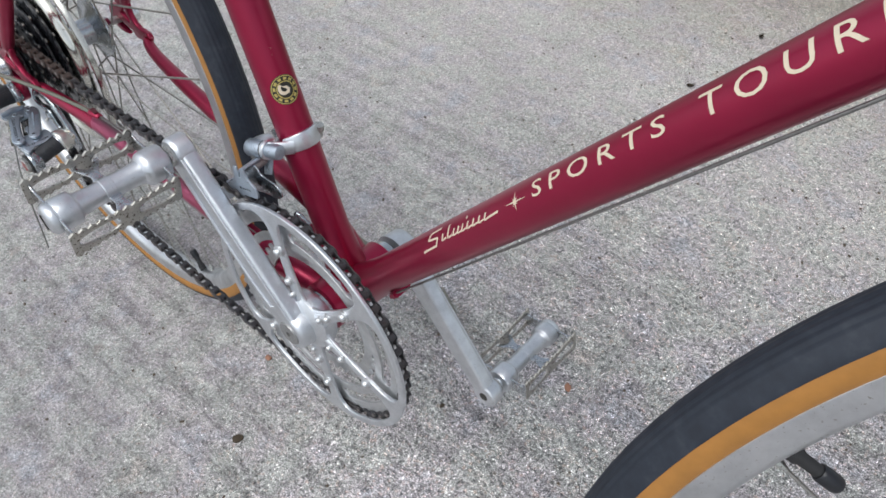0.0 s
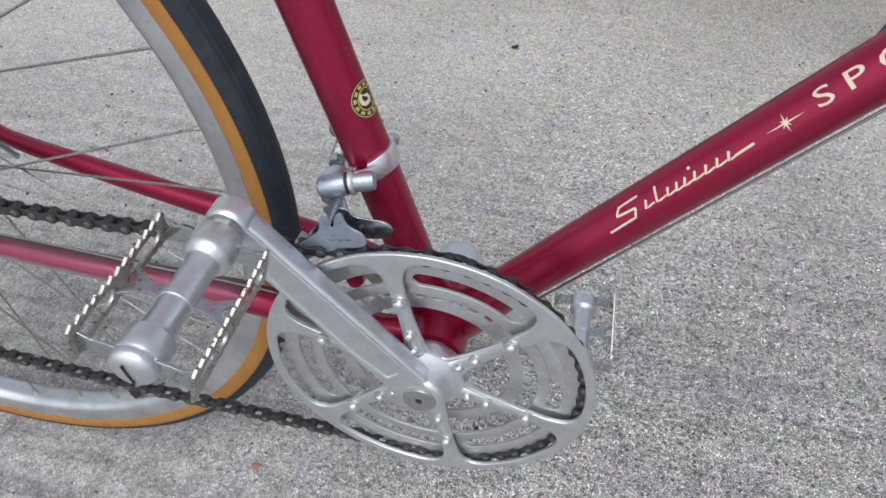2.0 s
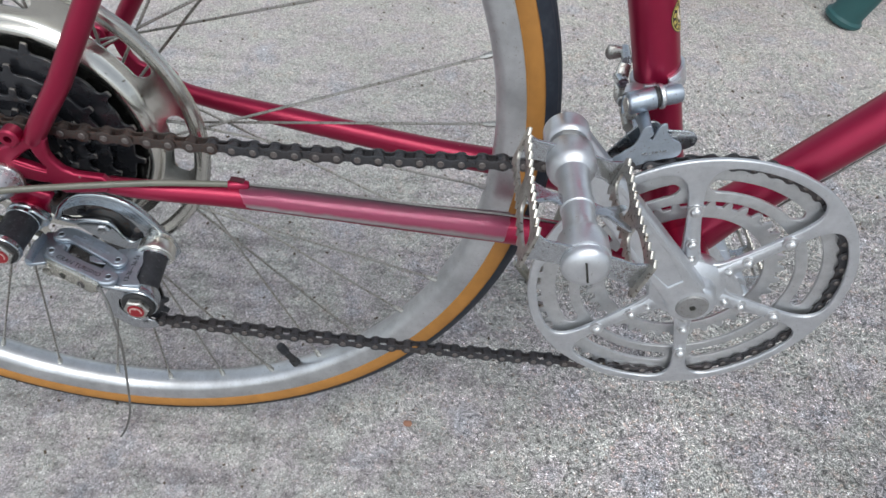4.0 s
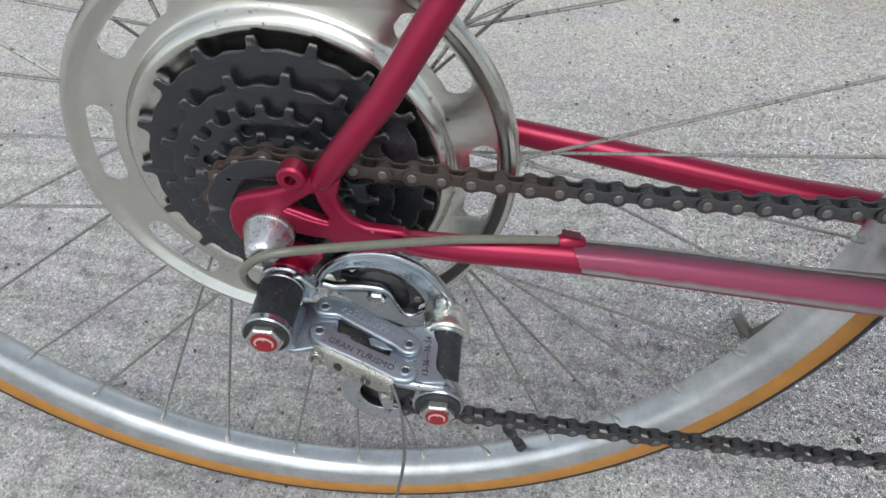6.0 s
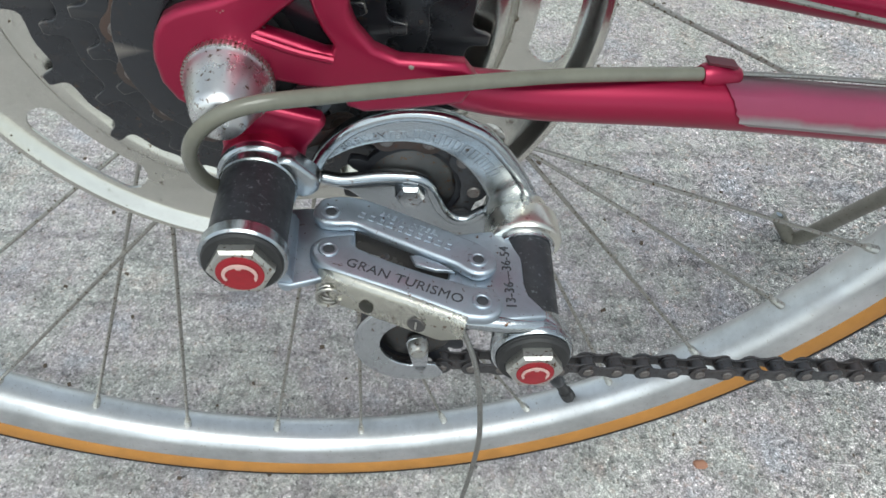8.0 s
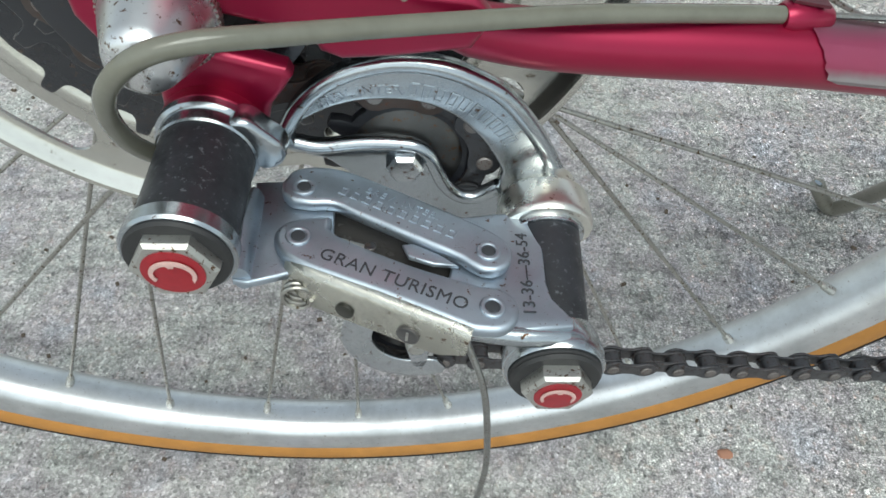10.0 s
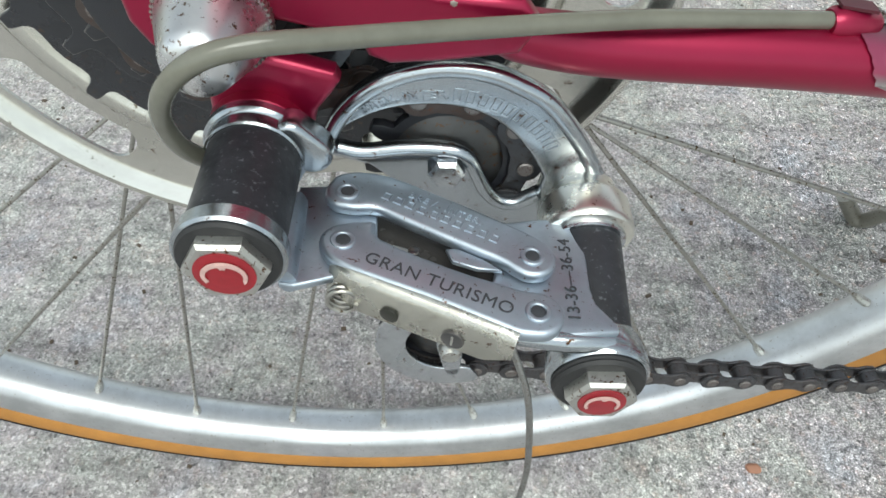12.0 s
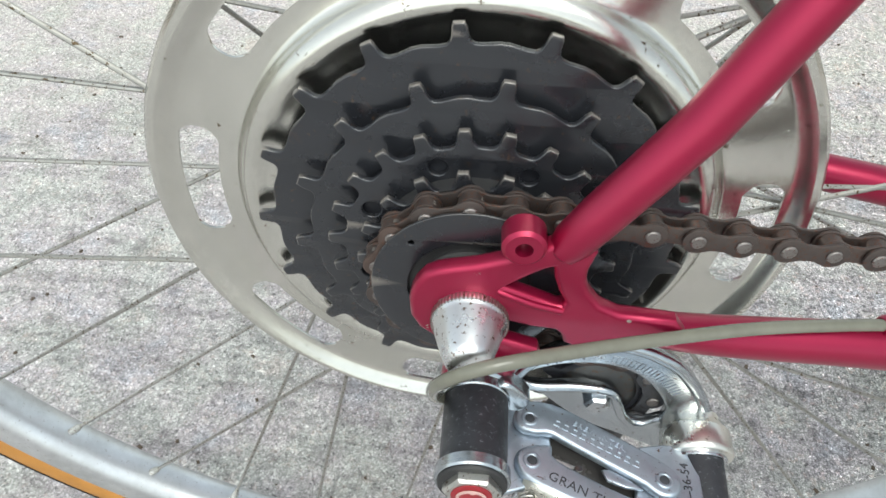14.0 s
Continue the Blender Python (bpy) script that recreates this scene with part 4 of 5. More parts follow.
def chain():
    line = chain_line()
    line.append(line[0])
    run = [0.0]
    for a, b in zip(line, line[1:]):
        run.append(run[-1] + (b - a).length)
    n = 2 * round(run[-1] / PITCH / 2)

    def at(s):
        s %= run[-1]
        i = max(k for k in range(len(run)) if run[k] <= s)
        i = min(i, len(line) - 2)
        return line[i].lerp(line[i + 1], (s - run[i]) / max(run[i + 1] - run[i], 1e-9))

    half = run[-1] / n / 2

    def side_plate(y, r):
        out = []
        for k in range(9):
            a = radians(-105 + 210 * k / 8)
            out.append((half + r * math.cos(a), r * math.sin(a)))
        out += [(0.0018, r * 0.66), (-0.0018, r * 0.66)]
        for k in range(9):
            a = radians(75 + 210 * k / 8)
            out.append((-half + r * math.cos(a), r * math.sin(a)))
        out += [(-0.0018, -r * 0.66), (0.0018, -r * 0.66)]
        return plate([out], y, 0.0010, 0.00022, 1)

    outer = bpy.data.meshes.new("outer_link")
    bm = joined(side_plate(-0.0034, 0.0043), side_plate(0.0034, 0.0043))
    bmesh.ops.recalc_face_normals(bm, faces=bm.faces)
    bm.to_mesh(outer)
    bm.free()
    finish(outer, CHAIN)
    inner = bpy.data.meshes.new("inner_link")
    bm = joined(side_plate(-0.0021, 0.0042), side_plate(0.0021, 0.0042))
    for sx in (-half, half):
        lathe([(0.0, -0.0017), (0.0038, -0.0017), (0.0038, 0.0017), (0.0, 0.0017)], 14, (sx, 0, 0), bm)
    bmesh.ops.recalc_face_normals(bm, faces=bm.faces)
    bm.to_mesh(inner)
    bm.free()
    finish(inner, CHAIN)
    pins = bpy.data.meshes.new("pin")
    bm = bmesh.new()
    for sx in (-half, half):
        lathe([(0.0, -0.0046), (0.0018, -0.0046), (0.0022, -0.0043), (0.0022, 0.0043), (0.0018, 0.0046), (0.0, 0.0046)], 12, (sx, 0, 0), bm)
    bmesh.ops.recalc_face_normals(bm, faces=bm.faces)
    bm.to_mesh(pins)
    bm.free()
    finish(pins, PIN)
    rusty = {}
    for me in (outer, inner):
        rusty[me.name] = finish(me.copy(), CHAIN_RUSTY)
    holder = tagged(new("chain"), "dark oily roller chain with brown rust bloom")
    holder.parent = bicycle
    for k in range(n):
        p, q = at(k * 2 * half), at((k + 1) * 2 * half)
        d = (q - p).normalized()
        m = Matrix.Translation((p + q) / 2) @ Matrix((d, Vector((0, 0, 1)).cross(d).normalized() if abs(d.z) < 0.99 else Vector((0, 1, 0)), d.cross(Vector((0, 1, 0))).normalized())).transposed().to_4x4()
        y = Vector((0, 1, 0))
        y = (y - d * y.dot(d)).normalized()
        m = Matrix.Translation((p + q) / 2) @ Matrix((d, y, d.cross(y))).transposed().to_4x4()
        me = outer if k % 2 else inner
        mid = (p + q) / 2
        link = share("link", rusty[me.name] if mid.x < 0.13 and mid.z > -0.03 else me, m, holder)
        if k % 2:
            share("pin", pins, Matrix.Identity(4), link)


spoke_guard()
freewheel()
crankset()
pedal((0.3355, -0.0740, 0.0570), -1, 14)
pedal((0.5535, 0.0700, -0.1910), 1, -8)
chain()


# ---- rear derailleur ----
ARM = frame_of((0.0435, -0.0858, -0.0456), (0.9976, 0, -0.0700), (0.07, 0.008, 0.998))


def on_arm(me, u=0.0, v=0.0, w=0.0, turn=0.0):
    return placed(me, ARM @ Matrix.Translation((u, v, w)) @ Matrix.Rotation(radians(turn), 4, "Z"))


def hexagon(r, y0, y1, centre, chamfer=0.0008):
    s = 1 if y1 > y0 else -1
    return lathe([(0.0, y0), (r, y0), (r, y1 - s * chamfer), (r - chamfer, y1), (0.0, y1)], 6, centre)


def emblem(centre, y, r, parent):
    """Red enamel disc with a pale curled mark."""
    x, z = centre
    part("enamel_disc", lathe([(0.0, 0.0), (r, 0.0), (r, -0.0004), (0.0, -0.0007)], 32, (x, y, z)), ENAMEL, parent, "red enamel cap badge")
    curl = [(x + r * 0.74 * math.cos(radians(t)), z + r * 0.66 * math.sin(radians(t))) for t in range(-38, 219, 10)]
    curl += [(x + r * 0.60 * math.cos(radians(t)), z - r * 0.03 + r * 0.48 * math.sin(radians(t))) for t in range(208, -29, -10)]
    part("pale_mark", plate([curl], y - 0.0008, 0.0003, 0.00005, 1), WORN_CREAM, parent)
    blot = [(x + r * (0.02 + (0.15 + 0.05 * math.sin(3 * t)) * math.cos(t)), z + r * (0.48 + (0.18 + 0.06 * math.cos(2 * t)) * math.sin(t))) for t in (0.39 * k for k in range(16))]
    part("pale_mark", plate([blot], y - 0.0009, 0.0003, 0.00005, 1), WORN_CREAM, parent)


def arc_bend(me, cx, cz, r, a0, y):
    for v in me.vertices:
        a, q = radians(a0) - v.co.x / r, r + v.co.y
        v.co = (cx + q * math.cos(a), y - v.co.z, cz + q * math.sin(a))
    return me


def rear_derailleur():
    # the long bar that joins both pivots
    left = [(-0.0318, 0.0172), (-0.0230, 0.0185), (-0.0130, 0.0170), (-0.0120, -0.0040), (-0.0190, -0.0088), (-0.0240, -0.0108), (-0.0290, -0.0126), (-0.0322, -0.0120), (-0.0305, 0.0020)]
    body = part("rear_derailleur", on_arm(flat_shape([left], 0.0022, 0.0006, 2), w=-0.0028), STEEL, bicycle, "chromed steel rear derailleur with two black pivot barrels")
    right = [(0.0170, 0.0105), (0.0250, 0.0124), (0.0372, 0.0138), (0.0396, 0.0124), (0.0388, 0.0092), (0.0366, 0.0056), (0.0358, 0.0016), (0.0355, -0.0080), (0.0362, -0.0120), (0.0385, -0.0150), (0.0402, -0.0172), (0.0402, -0.0192), (0.0290, -0.0210), (0.0150, -0.0205), (0.0120, -0.0160)]
    part("rear_bracket", on_arm(flat_shape([right], 0.0022, 0.0007, 2), w=-0.0032), STEEL, body)
    part("bracket_lip", tube([ARM @ Vector((0.0150, -0.0202, -0.0040)), ARM @ Vector((0.0290, -0.0206, -0.0046)), ARM @ Vector((0.0392, -0.0188, -0.0066))], [0.0020, 0.0026, 0.0028], 14), CHROME, body)
    part("side_cheek", tube([ARM @ Vector((-0.0310, 0.0120, -0.0030)), ARM @ Vector((-0.0310, 0.0000, -0.0010)), ARM @ Vector((-0.0305, -0.0115, -0.0020))], [0.0042, 0.0048, 0.0040], 16, flat=0.5, up=(1, 0, 0)), STEEL, body)
    # upper link
    up = circle(-0.0200, 0.0135, 0.0052, 8, 250, 150) + [(-0.0232, 0.0190), (-0.0190, 0.0206), (-0.0135, 0.0206), (-0.0085, 0.0192), (0.0060, 0.0124), (0.0165, 0.0072), (0.0225, 0.0040)] + circle(0.0220, -0.0028, 0.0057, 10, 50, -110) + [(0.0176, -0.0066), (0.0158, -0.0050), (0.0070, -0.0010), (-0.0085, 0.0064), (-0.0125, 0.0086), (-0.0150, 0.0088), (-0.0174, 0.0082)]
    u_arm = part("upper_link", on_arm(flat_shape([eased(up, 1)], 0.0036, 0.0013, 3), w=0.0000), STEEL, body)
    # lower link with its folded skirt
    low = circle(-0.0196, -0.0022, 0.0052, 8, 215, 110) + [(-0.0180, 0.0038), (-0.0136, 0.0046), (-0.0128, 0.0040), (-0.0131, 0.0000), (-0.0050, -0.0041), (0.0065, -0.0088), (0.0150, -0.0113), (0.0192, -0.0126)] + circle(0.0219, -0.0184, 0.0058, 10, 70, -95) + [(0.0178, -0.0240), (0.0160, -0.0232), (0.0006, -0.0168), (-0.0110, -0.0126), (-0.0185, -0.0098), (-0.0225, -0.0072)]
    l_arm = part("lower_link", on_arm(flat_shape([eased(low, 1)], 0.0036, 0.0013, 3), w=0.0003), STEEL, body)
    bm = bmesh.new()
    prof = [(-0.0009, 0.0018), (0.0000, 0.00165), (0.0008, 0.0012), (0.0014, 0.0004), (0.0018, -0.0008), (0.0021, -0.0022), (0.0024, -0.0050), (0.0026, -0.0084), (0.0018, -0.0094), (0.0006, -0.0093)]
    a, b = Vector((-0.0220, -0.0080, 0)), Vector((0.0178, -0.0238, 0))
    d = (b - a).normalized()
    outw = Vector((d.y, -d.x, 0))
    rings = []
    for k in range(25):
        t = k / 24
        low_cut = 1.0 - 0.55 * max(0.0, 1 - t * 6) - 0.45 * max(0.0, (t - 0.86) / 0.14)
        rings.append([bm.verts.new(ARM @ (a.lerp(b, t) + outw * (p - 0.0020 * max(0.0, 1 - t * 7) ** 2) + Vector((0, 0, q * low_cut if q < 0 else q)))) for p, q in prof])
    for p, q in zip(rings, rings[1:]):
        for k in range(len(prof) - 1):
            bm.faces.new((p[k], p[k + 1], q[k + 1], q[k]))
    bmesh.ops.solidify(bm, geom=bm.faces[:], thickness=0.0008)
    part("folded_skirt", bm, SKIRT, l_arm, "bright stained folded skirt")
    # the hole is a black disc in place of its shaded inside
    for t, r, m in ((0.36, 0.0021, INK_AND_HOLLOW), (0.70, 0.0026, COG)):
        c = ARM @ (a.lerp(b, t) + outw * 0.0025 + Vector((0, 0, -0.0052)))
        n = ARM.to_3x3() @ outw
        part("adjusting_screw" if m is COG else "screw_hole", placed(flat_shape([circle(0, 0, r, 18)], 0.0010, 0.0002, 1), frame_of(c, d, n)), m, l_arm)
        if m is COG:
            part("screw_slot", placed(bars([(-0.00025, -0.0015, 0.0005, 0.0030)], 0.0004), frame_of(c + n * 0.0005, ARM.to_3x3() @ d, n)), NUT, l_arm)
    # rivets
    for (u, v), host in (((-0.0200, 0.0131), u_arm), ((0.0220, -0.0030), u_arm), ((-0.0196, -0.0022), l_arm), ((0.0219, -0.0184), l_arm)):
        top = 0.0018 if host is u_arm else 0.0021
        rv = part("rivet", on_arm(flat_shape([circle(0, 0, 0.0028, 24), circle(0, 0, 0.0016, 14)[::-1]], 0.0010, 0.0004, 2), u, v, top), STEEL, host)
        part("rivet_core", on_arm(flat_shape([circle(0, 0, 0.0016, 12)], 0.0006, 0.0001, 1), u, v, top - 0.0001), ENGRAVE, rv)
    # spring gear between the links, over a dark plate added for the gap's shade
    part("spring_plate", on_arm(flat_shape([[(-0.0200, 0.0185), (0.0180, 0.0040), (0.0170, -0.0130), (-0.0195, 0.0010)]], 0.0020, 0.0004, 1), w=-0.0072), COG, body)
    part("limit_bar", on_arm(flat_shape([[(-0.0120, 0.0018), (0.0060, -0.0056), (0.0056, -0.0068), (-0.0124, 0.0004)]], 0.0012, 0.0004, 1), w=-0.0045), NUT, body)
    part("limit_post", on_arm(flat_shape([circle(-0.0040, -0.0010, 0.0014, 14)], 0.0060, 0.0004, 2), w=-0.0040), COG, body)
    part("stop_tab", on_arm(flat_shape([[(0.0030, -0.0010), (0.0055, -0.0005), (0.0110, -0.0030), (0.0155, -0.0062), (0.0100, -0.0062), (0.0045, -0.0045)]], 0.0014, 0.0005, 2), w=-0.0006), STEEL, body)
    part("stop_tab", on_arm(flat_shape([[(-0.0105, 0.0030), (-0.0040, 0.0010), (-0.0042, -0.0005), (-0.0105, 0.0014)]], 0.0010, 0.0003, 1), w=-0.0040), NUT, body)
    helix = [ARM @ Vector((-0.0190 + 0.0032 * math.cos(k * 0.6), -0.0085 - 0.00012 * k, -0.0058 + 0.0032 * math.sin(k * 0.6))) for k in range(43)]
    part("return_spring", tube(helix, 0.0005, 8), SPOKE, body)
    # pivot barrels along the axle's direction
    ca, cb = (0.0054, 0, -0.0292), (0.0812, 0, -0.0645)
    pa = part("pivot_barrel", lathe([(0.004, -0.0768), (0.0097, -0.0768), (0.0099, -0.0775), (0.0098, -0.1015), (0.0090, -0.1021), (0.004, -0.1021)], 48, ca), BARREL, body, "matt black plastic barrel, dusty")
    part("collar", lathe([(0.004, -0.0712), (0.0108, -0.0712), (0.0115, -0.0719), (0.0115, -0.0738), (0.0110, -0.0745), (0.0106, -0.0747), (0.0105, -0.0775), (0.0101, -0.0779), (0.004, -0.0779)], 48, ca), CHROME, pa)
    part("collar_ear", plate([capsule((0.0135, -0.0235), (0.0172, -0.0285), 0.0038, 0.0046, 12)], -0.0740, 0.0070, 0.0016, 3), CHROME, pa)
    part("end_ring", lathe([(0.004, -0.1000), (0.0102, -0.1002), (0.0109, -0.1009), (0.0109, -0.1040), (0.0104, -0.1046), (0.004, -0.1046)], 48, ca), CHROME, pa)
    part("rubber_washer", lathe([(0.004, -0.1044), (0.0099, -0.1044), (0.0100, -0.1049), (0.0096, -0.1056), (0.004, -0.1056)], 40, ca), RUBBER, pa)
    ba = part("pivot_bolt", hexagon(0.0083, -0.1052, -0.1084, ca), NUT, pa)
    emblem((ca[0], ca[2]), -0.1082, 0.0058, ba)
    # the rear pivot's upper half leans a little inwards
    p0, p1 = Vector((0.0815, -0.0612, -0.0535)), Vector((0.0812, -0.1084, -0.0640))

    def leaning(profile, seg=48):
        bm = lathe(profile, seg)
        y = (p1 - p0).normalized()
        x = Vector((1, 0, 0))
        x = (x - y * x.dot(y)).normalized()
        bm.transform(Matrix.Translation(p0) @ Matrix((x, y, x.cross(y))).transposed().to_4x4())
        return bm
    pb = part("pivot_barrel", leaning([(0.004, 0.0130), (0.0084, 0.0130), (0.0085, 0.0136), (0.0085, 0.0400), (0.004, 0.0404)]), BARREL, body, "matt black plastic barrel, dusty")
    part("collar", leaning([(0.004, -0.0020), (0.0086, -0.0018), (0.0092, 0.0010), (0.0102, 0.0022), (0.0110, 0.0030), (0.0115, 0.0038), (0.0121, 0.0104), (0.0121, 0.0116), (0.0116, 0.0124), (0.0098, 0.0127), (0.004, 0.0127)]), SKIRT, pb, "bright flared chrome collar")
    part("thin_ring", leaning([(0.004, 0.0122), (0.0096, 0.0122), (0.0098, 0.0130), (0.0096, 0.0140), (0.004, 0.0140)], 40), CHROME_DULL, pb)
    part("end_ring", lathe([(0.004, -0.0975), (0.0098, -0.0978), (0.0110, -0.1004), (0.0117, -0.1044), (0.0117, -0.1074), (0.0110, -0.1084), (0.004, -0.1084)], 48, cb), CHROME, pb)
    part("rubber_washer", lathe([(0.004, -0.1080), (0.0104, -0.1082), (0.0106, -0.1088), (0.0101, -0.1092), (0.0104, -0.1096), (0.0098, -0.1104), (0.004, -0.1104)], 40, cb), RUBBER, pb)
    bb = part("pivot_bolt", hexagon(0.0080, -0.1101, -0.1140, cb), NUT, pb)
    emblem((cb[0], cb[2]), -0.1138, 0.0053, bb)
    # pulley cage: arched outer plate
    arch = circle(0.0470, -0.0470, 0.0320, 9, 158, 62)
    edge = [tuple(v.xy) for v in spline([(x, z, 0) for x, z in [(0.0142, -0.0395)] + arch + [(0.0705, -0.0240), (0.0790, -0.0345), (0.0862, -0.0470), (0.0915, -0.0580), (0.0925, -0.0650)]], 6)]
    out = edge + [(0.0850, -0.0735), (0.0740, -0.0720), (0.0620, -0.0660), (0.0450, -0.0590), (0.0360, -0.0520), (0.0280, -0.0448), (0.0190, -0.0422)]
    lip = [(0.0206, -0.0392), (0.0266, -0.0403), (0.0372, -0.0388), (0.0477, -0.0392), (0.0519, -0.0417), (0.0542, -0.0463), (0.0567, -0.0520), (0.0604, -0.0558), (0.0652, -0.0563), (0.0702, -0.0528)]
    hole = [tuple(v.xy) for v in spline([(x, z, 0) for x, z in lip], 4)] + [tuple(v.xy) for v in spline([(0.0709, -0.0475, 0), (0.0663, -0.0393, 0), (0.0589, -0.0312, 0), (0.0497, -0.0268, 0), (0.0398, -0.0264, 0), (0.0311, -0.0284, 0), (0.0233, -0.0328, 0), (0.0200, -0.0368, 0)], 4)]
    cage = part("pulley_cage", plate([out, hole], -0.0592, 0.0042, 0.0011, 3), CHROME, body, "arched chromed cage plate with stamped lettering")
    part("lip_bead", tube([(v.x, -0.0612, v.y) for v in spline([(x, z, 0) for x, z in lip], 5)], 0.0019, 14), CHROME, cage)
    rim = []
    for k in range(1, len(edge) - 4):
        dx, dz = edge[k + 1][0] - edge[k - 1][0], edge[k + 1][1] - edge[k - 1][1]
        q = 0.0018 / math.hypot(dx, dz)
        rim.append((edge[k][0] + dz * q, -0.0603, edge[k][1] - dx * q))
    part("rolled_rim", tube(rim, [0.0010] + [0.0021] * (len(rim) - 2) + [0.0010], 16), CHROME, cage)
    part("cage_bolt", hexagon(0.0046, -0.0612, -0.0648, (0.0467, 0, -0.0448), 0.0010), CHROME_DULL, cage)
    me = arc_bend(lettering("BREV. INTER.", 0.0034, 0.0006, 0.00005, 1.05), 0.0440, -0.0560, 0.0318, 122, -0.0613)
    part("stamped_word", me, CHROME, cage, smooth=0)
    for k in range(10):
        box = [(k * 0.0029, 0), (k * 0.0029 + 0.0020, 0), (k * 0.0029 + 0.0020, 0.0038), (k * 0.0029, 0.0038)]
        gap = [(k * 0.0029 + 0.0005, 0.0005), (k * 0.0029 + 0.0005, 0.0033), (k * 0.0029 + 0.0015, 0.0033), (k * 0.0029 + 0.0015, 0.0005)]
        part("stamped_bar", arc_bend(flat_shape([box, gap], 0.0007, 0.0001, 1), 0.0440, -0.0560, 0.0314, 84, -0.0612), CHROME, cage, smooth=0)
    # lower hook of the cage
    ring = sector(0.0500, -0.1243, 0.0140, 0.0243, 100, 300, 26, 0.002)
    lowc = part("lower_cage", plate([ring], -0.0605, 0.0020, 0.0006, 2), CHROME_DULL, body)
    part("cage_bar", plate([capsule((0.0505, -0.1243), (0.0520, -0.1400), 0.0045, 0.0028, 8)], -0.0605, 0.0020, 0.0006, 2), CHROME_DULL, lowc)
    part("pulley_nut", lathe([(0.0, -0.0662), (0.0028, -0.0660), (0.0034, -0.0650), (0.0040, -0.0635), (0.0040, -0.0600), (0.0, -0.0598)], 20, (0.0508, 0, -0.1240)), NUT, lowc)
    inner = [capsule((0.0470, -0.0470), (0.0500, -0.1243), 0.0130, 0.0150, 14)]
    part("inner_cage", plate(inner, -0.0480, 0.0018, 0.0005, 1), COG, body)
    for x, z, nm in ((0.0470, -0.0470, "guide_pulley"), (0.0500, -0.1243, "tension_pulley")):
        w = part(nm, plate([gear(x, z, 10, 0.0165, 0.0212, 9, 0.24), circle(x, z, 0.004, 12)[::-1]], -0.0545, 0.0030, 0.0004, 1), BLACK, body)
        part("dust_cover", lathe([(0.0, -0.0586), (0.0060, -0.0584), (0.0120, -0.0572), (0.0140, -0.0560), (0.0, -0.0556)], 32, (x, 0, z)), metal("pulley_cap_" + nm, (0.10, 0.10, 0.10), 0.4, amount=0.3), w)
    # lettering on the links
    part("stamped_word", on_arm(lettering("GRAN TURISMO", 0.0044, 0.0003, 0.0, 1.06), -0.0150, -0.0078, 0.0021, -20.6), ENGRAVE, l_arm, smooth=0)
    part("stamped_word", on_arm(lettering("BREV. INTER.", 0.0026, 0.0007, 0.0, 1.25), -0.0060, 0.0128, 0.0018, -24.0), STEEL, u_arm, smooth=0)
    for k in range(10):
        box = [(k * 0.0030, 0), (k * 0.0030 + 0.0019, 0), (k * 0.0030 + 0.0019, 0.0023), (k * 0.0030, 0.0023)]
        gap = [(k * 0.0030 + 0.0004, 0.0004), (k * 0.0030 + 0.0004, 0.0019), (k * 0.0030 + 0.0015, 0.0019), (k * 0.0030 + 0.0015, 0.0004)]
        part("stamped_bar", on_arm(flat_shape([box, gap], 0.0007, 0.0001, 1), -0.0122, 0.0118, 0.0018, -24.0), STEEL, u_arm, smooth=0)
    part("stamped_word", on_arm(lettering("13-36\u201436-54", 0.0040, 0.0003, 0.0, 1.05), 0.0322, -0.0172, -0.0020, 90), ENGRAVE, body, smooth=0)
    return body


rear_derailleur()


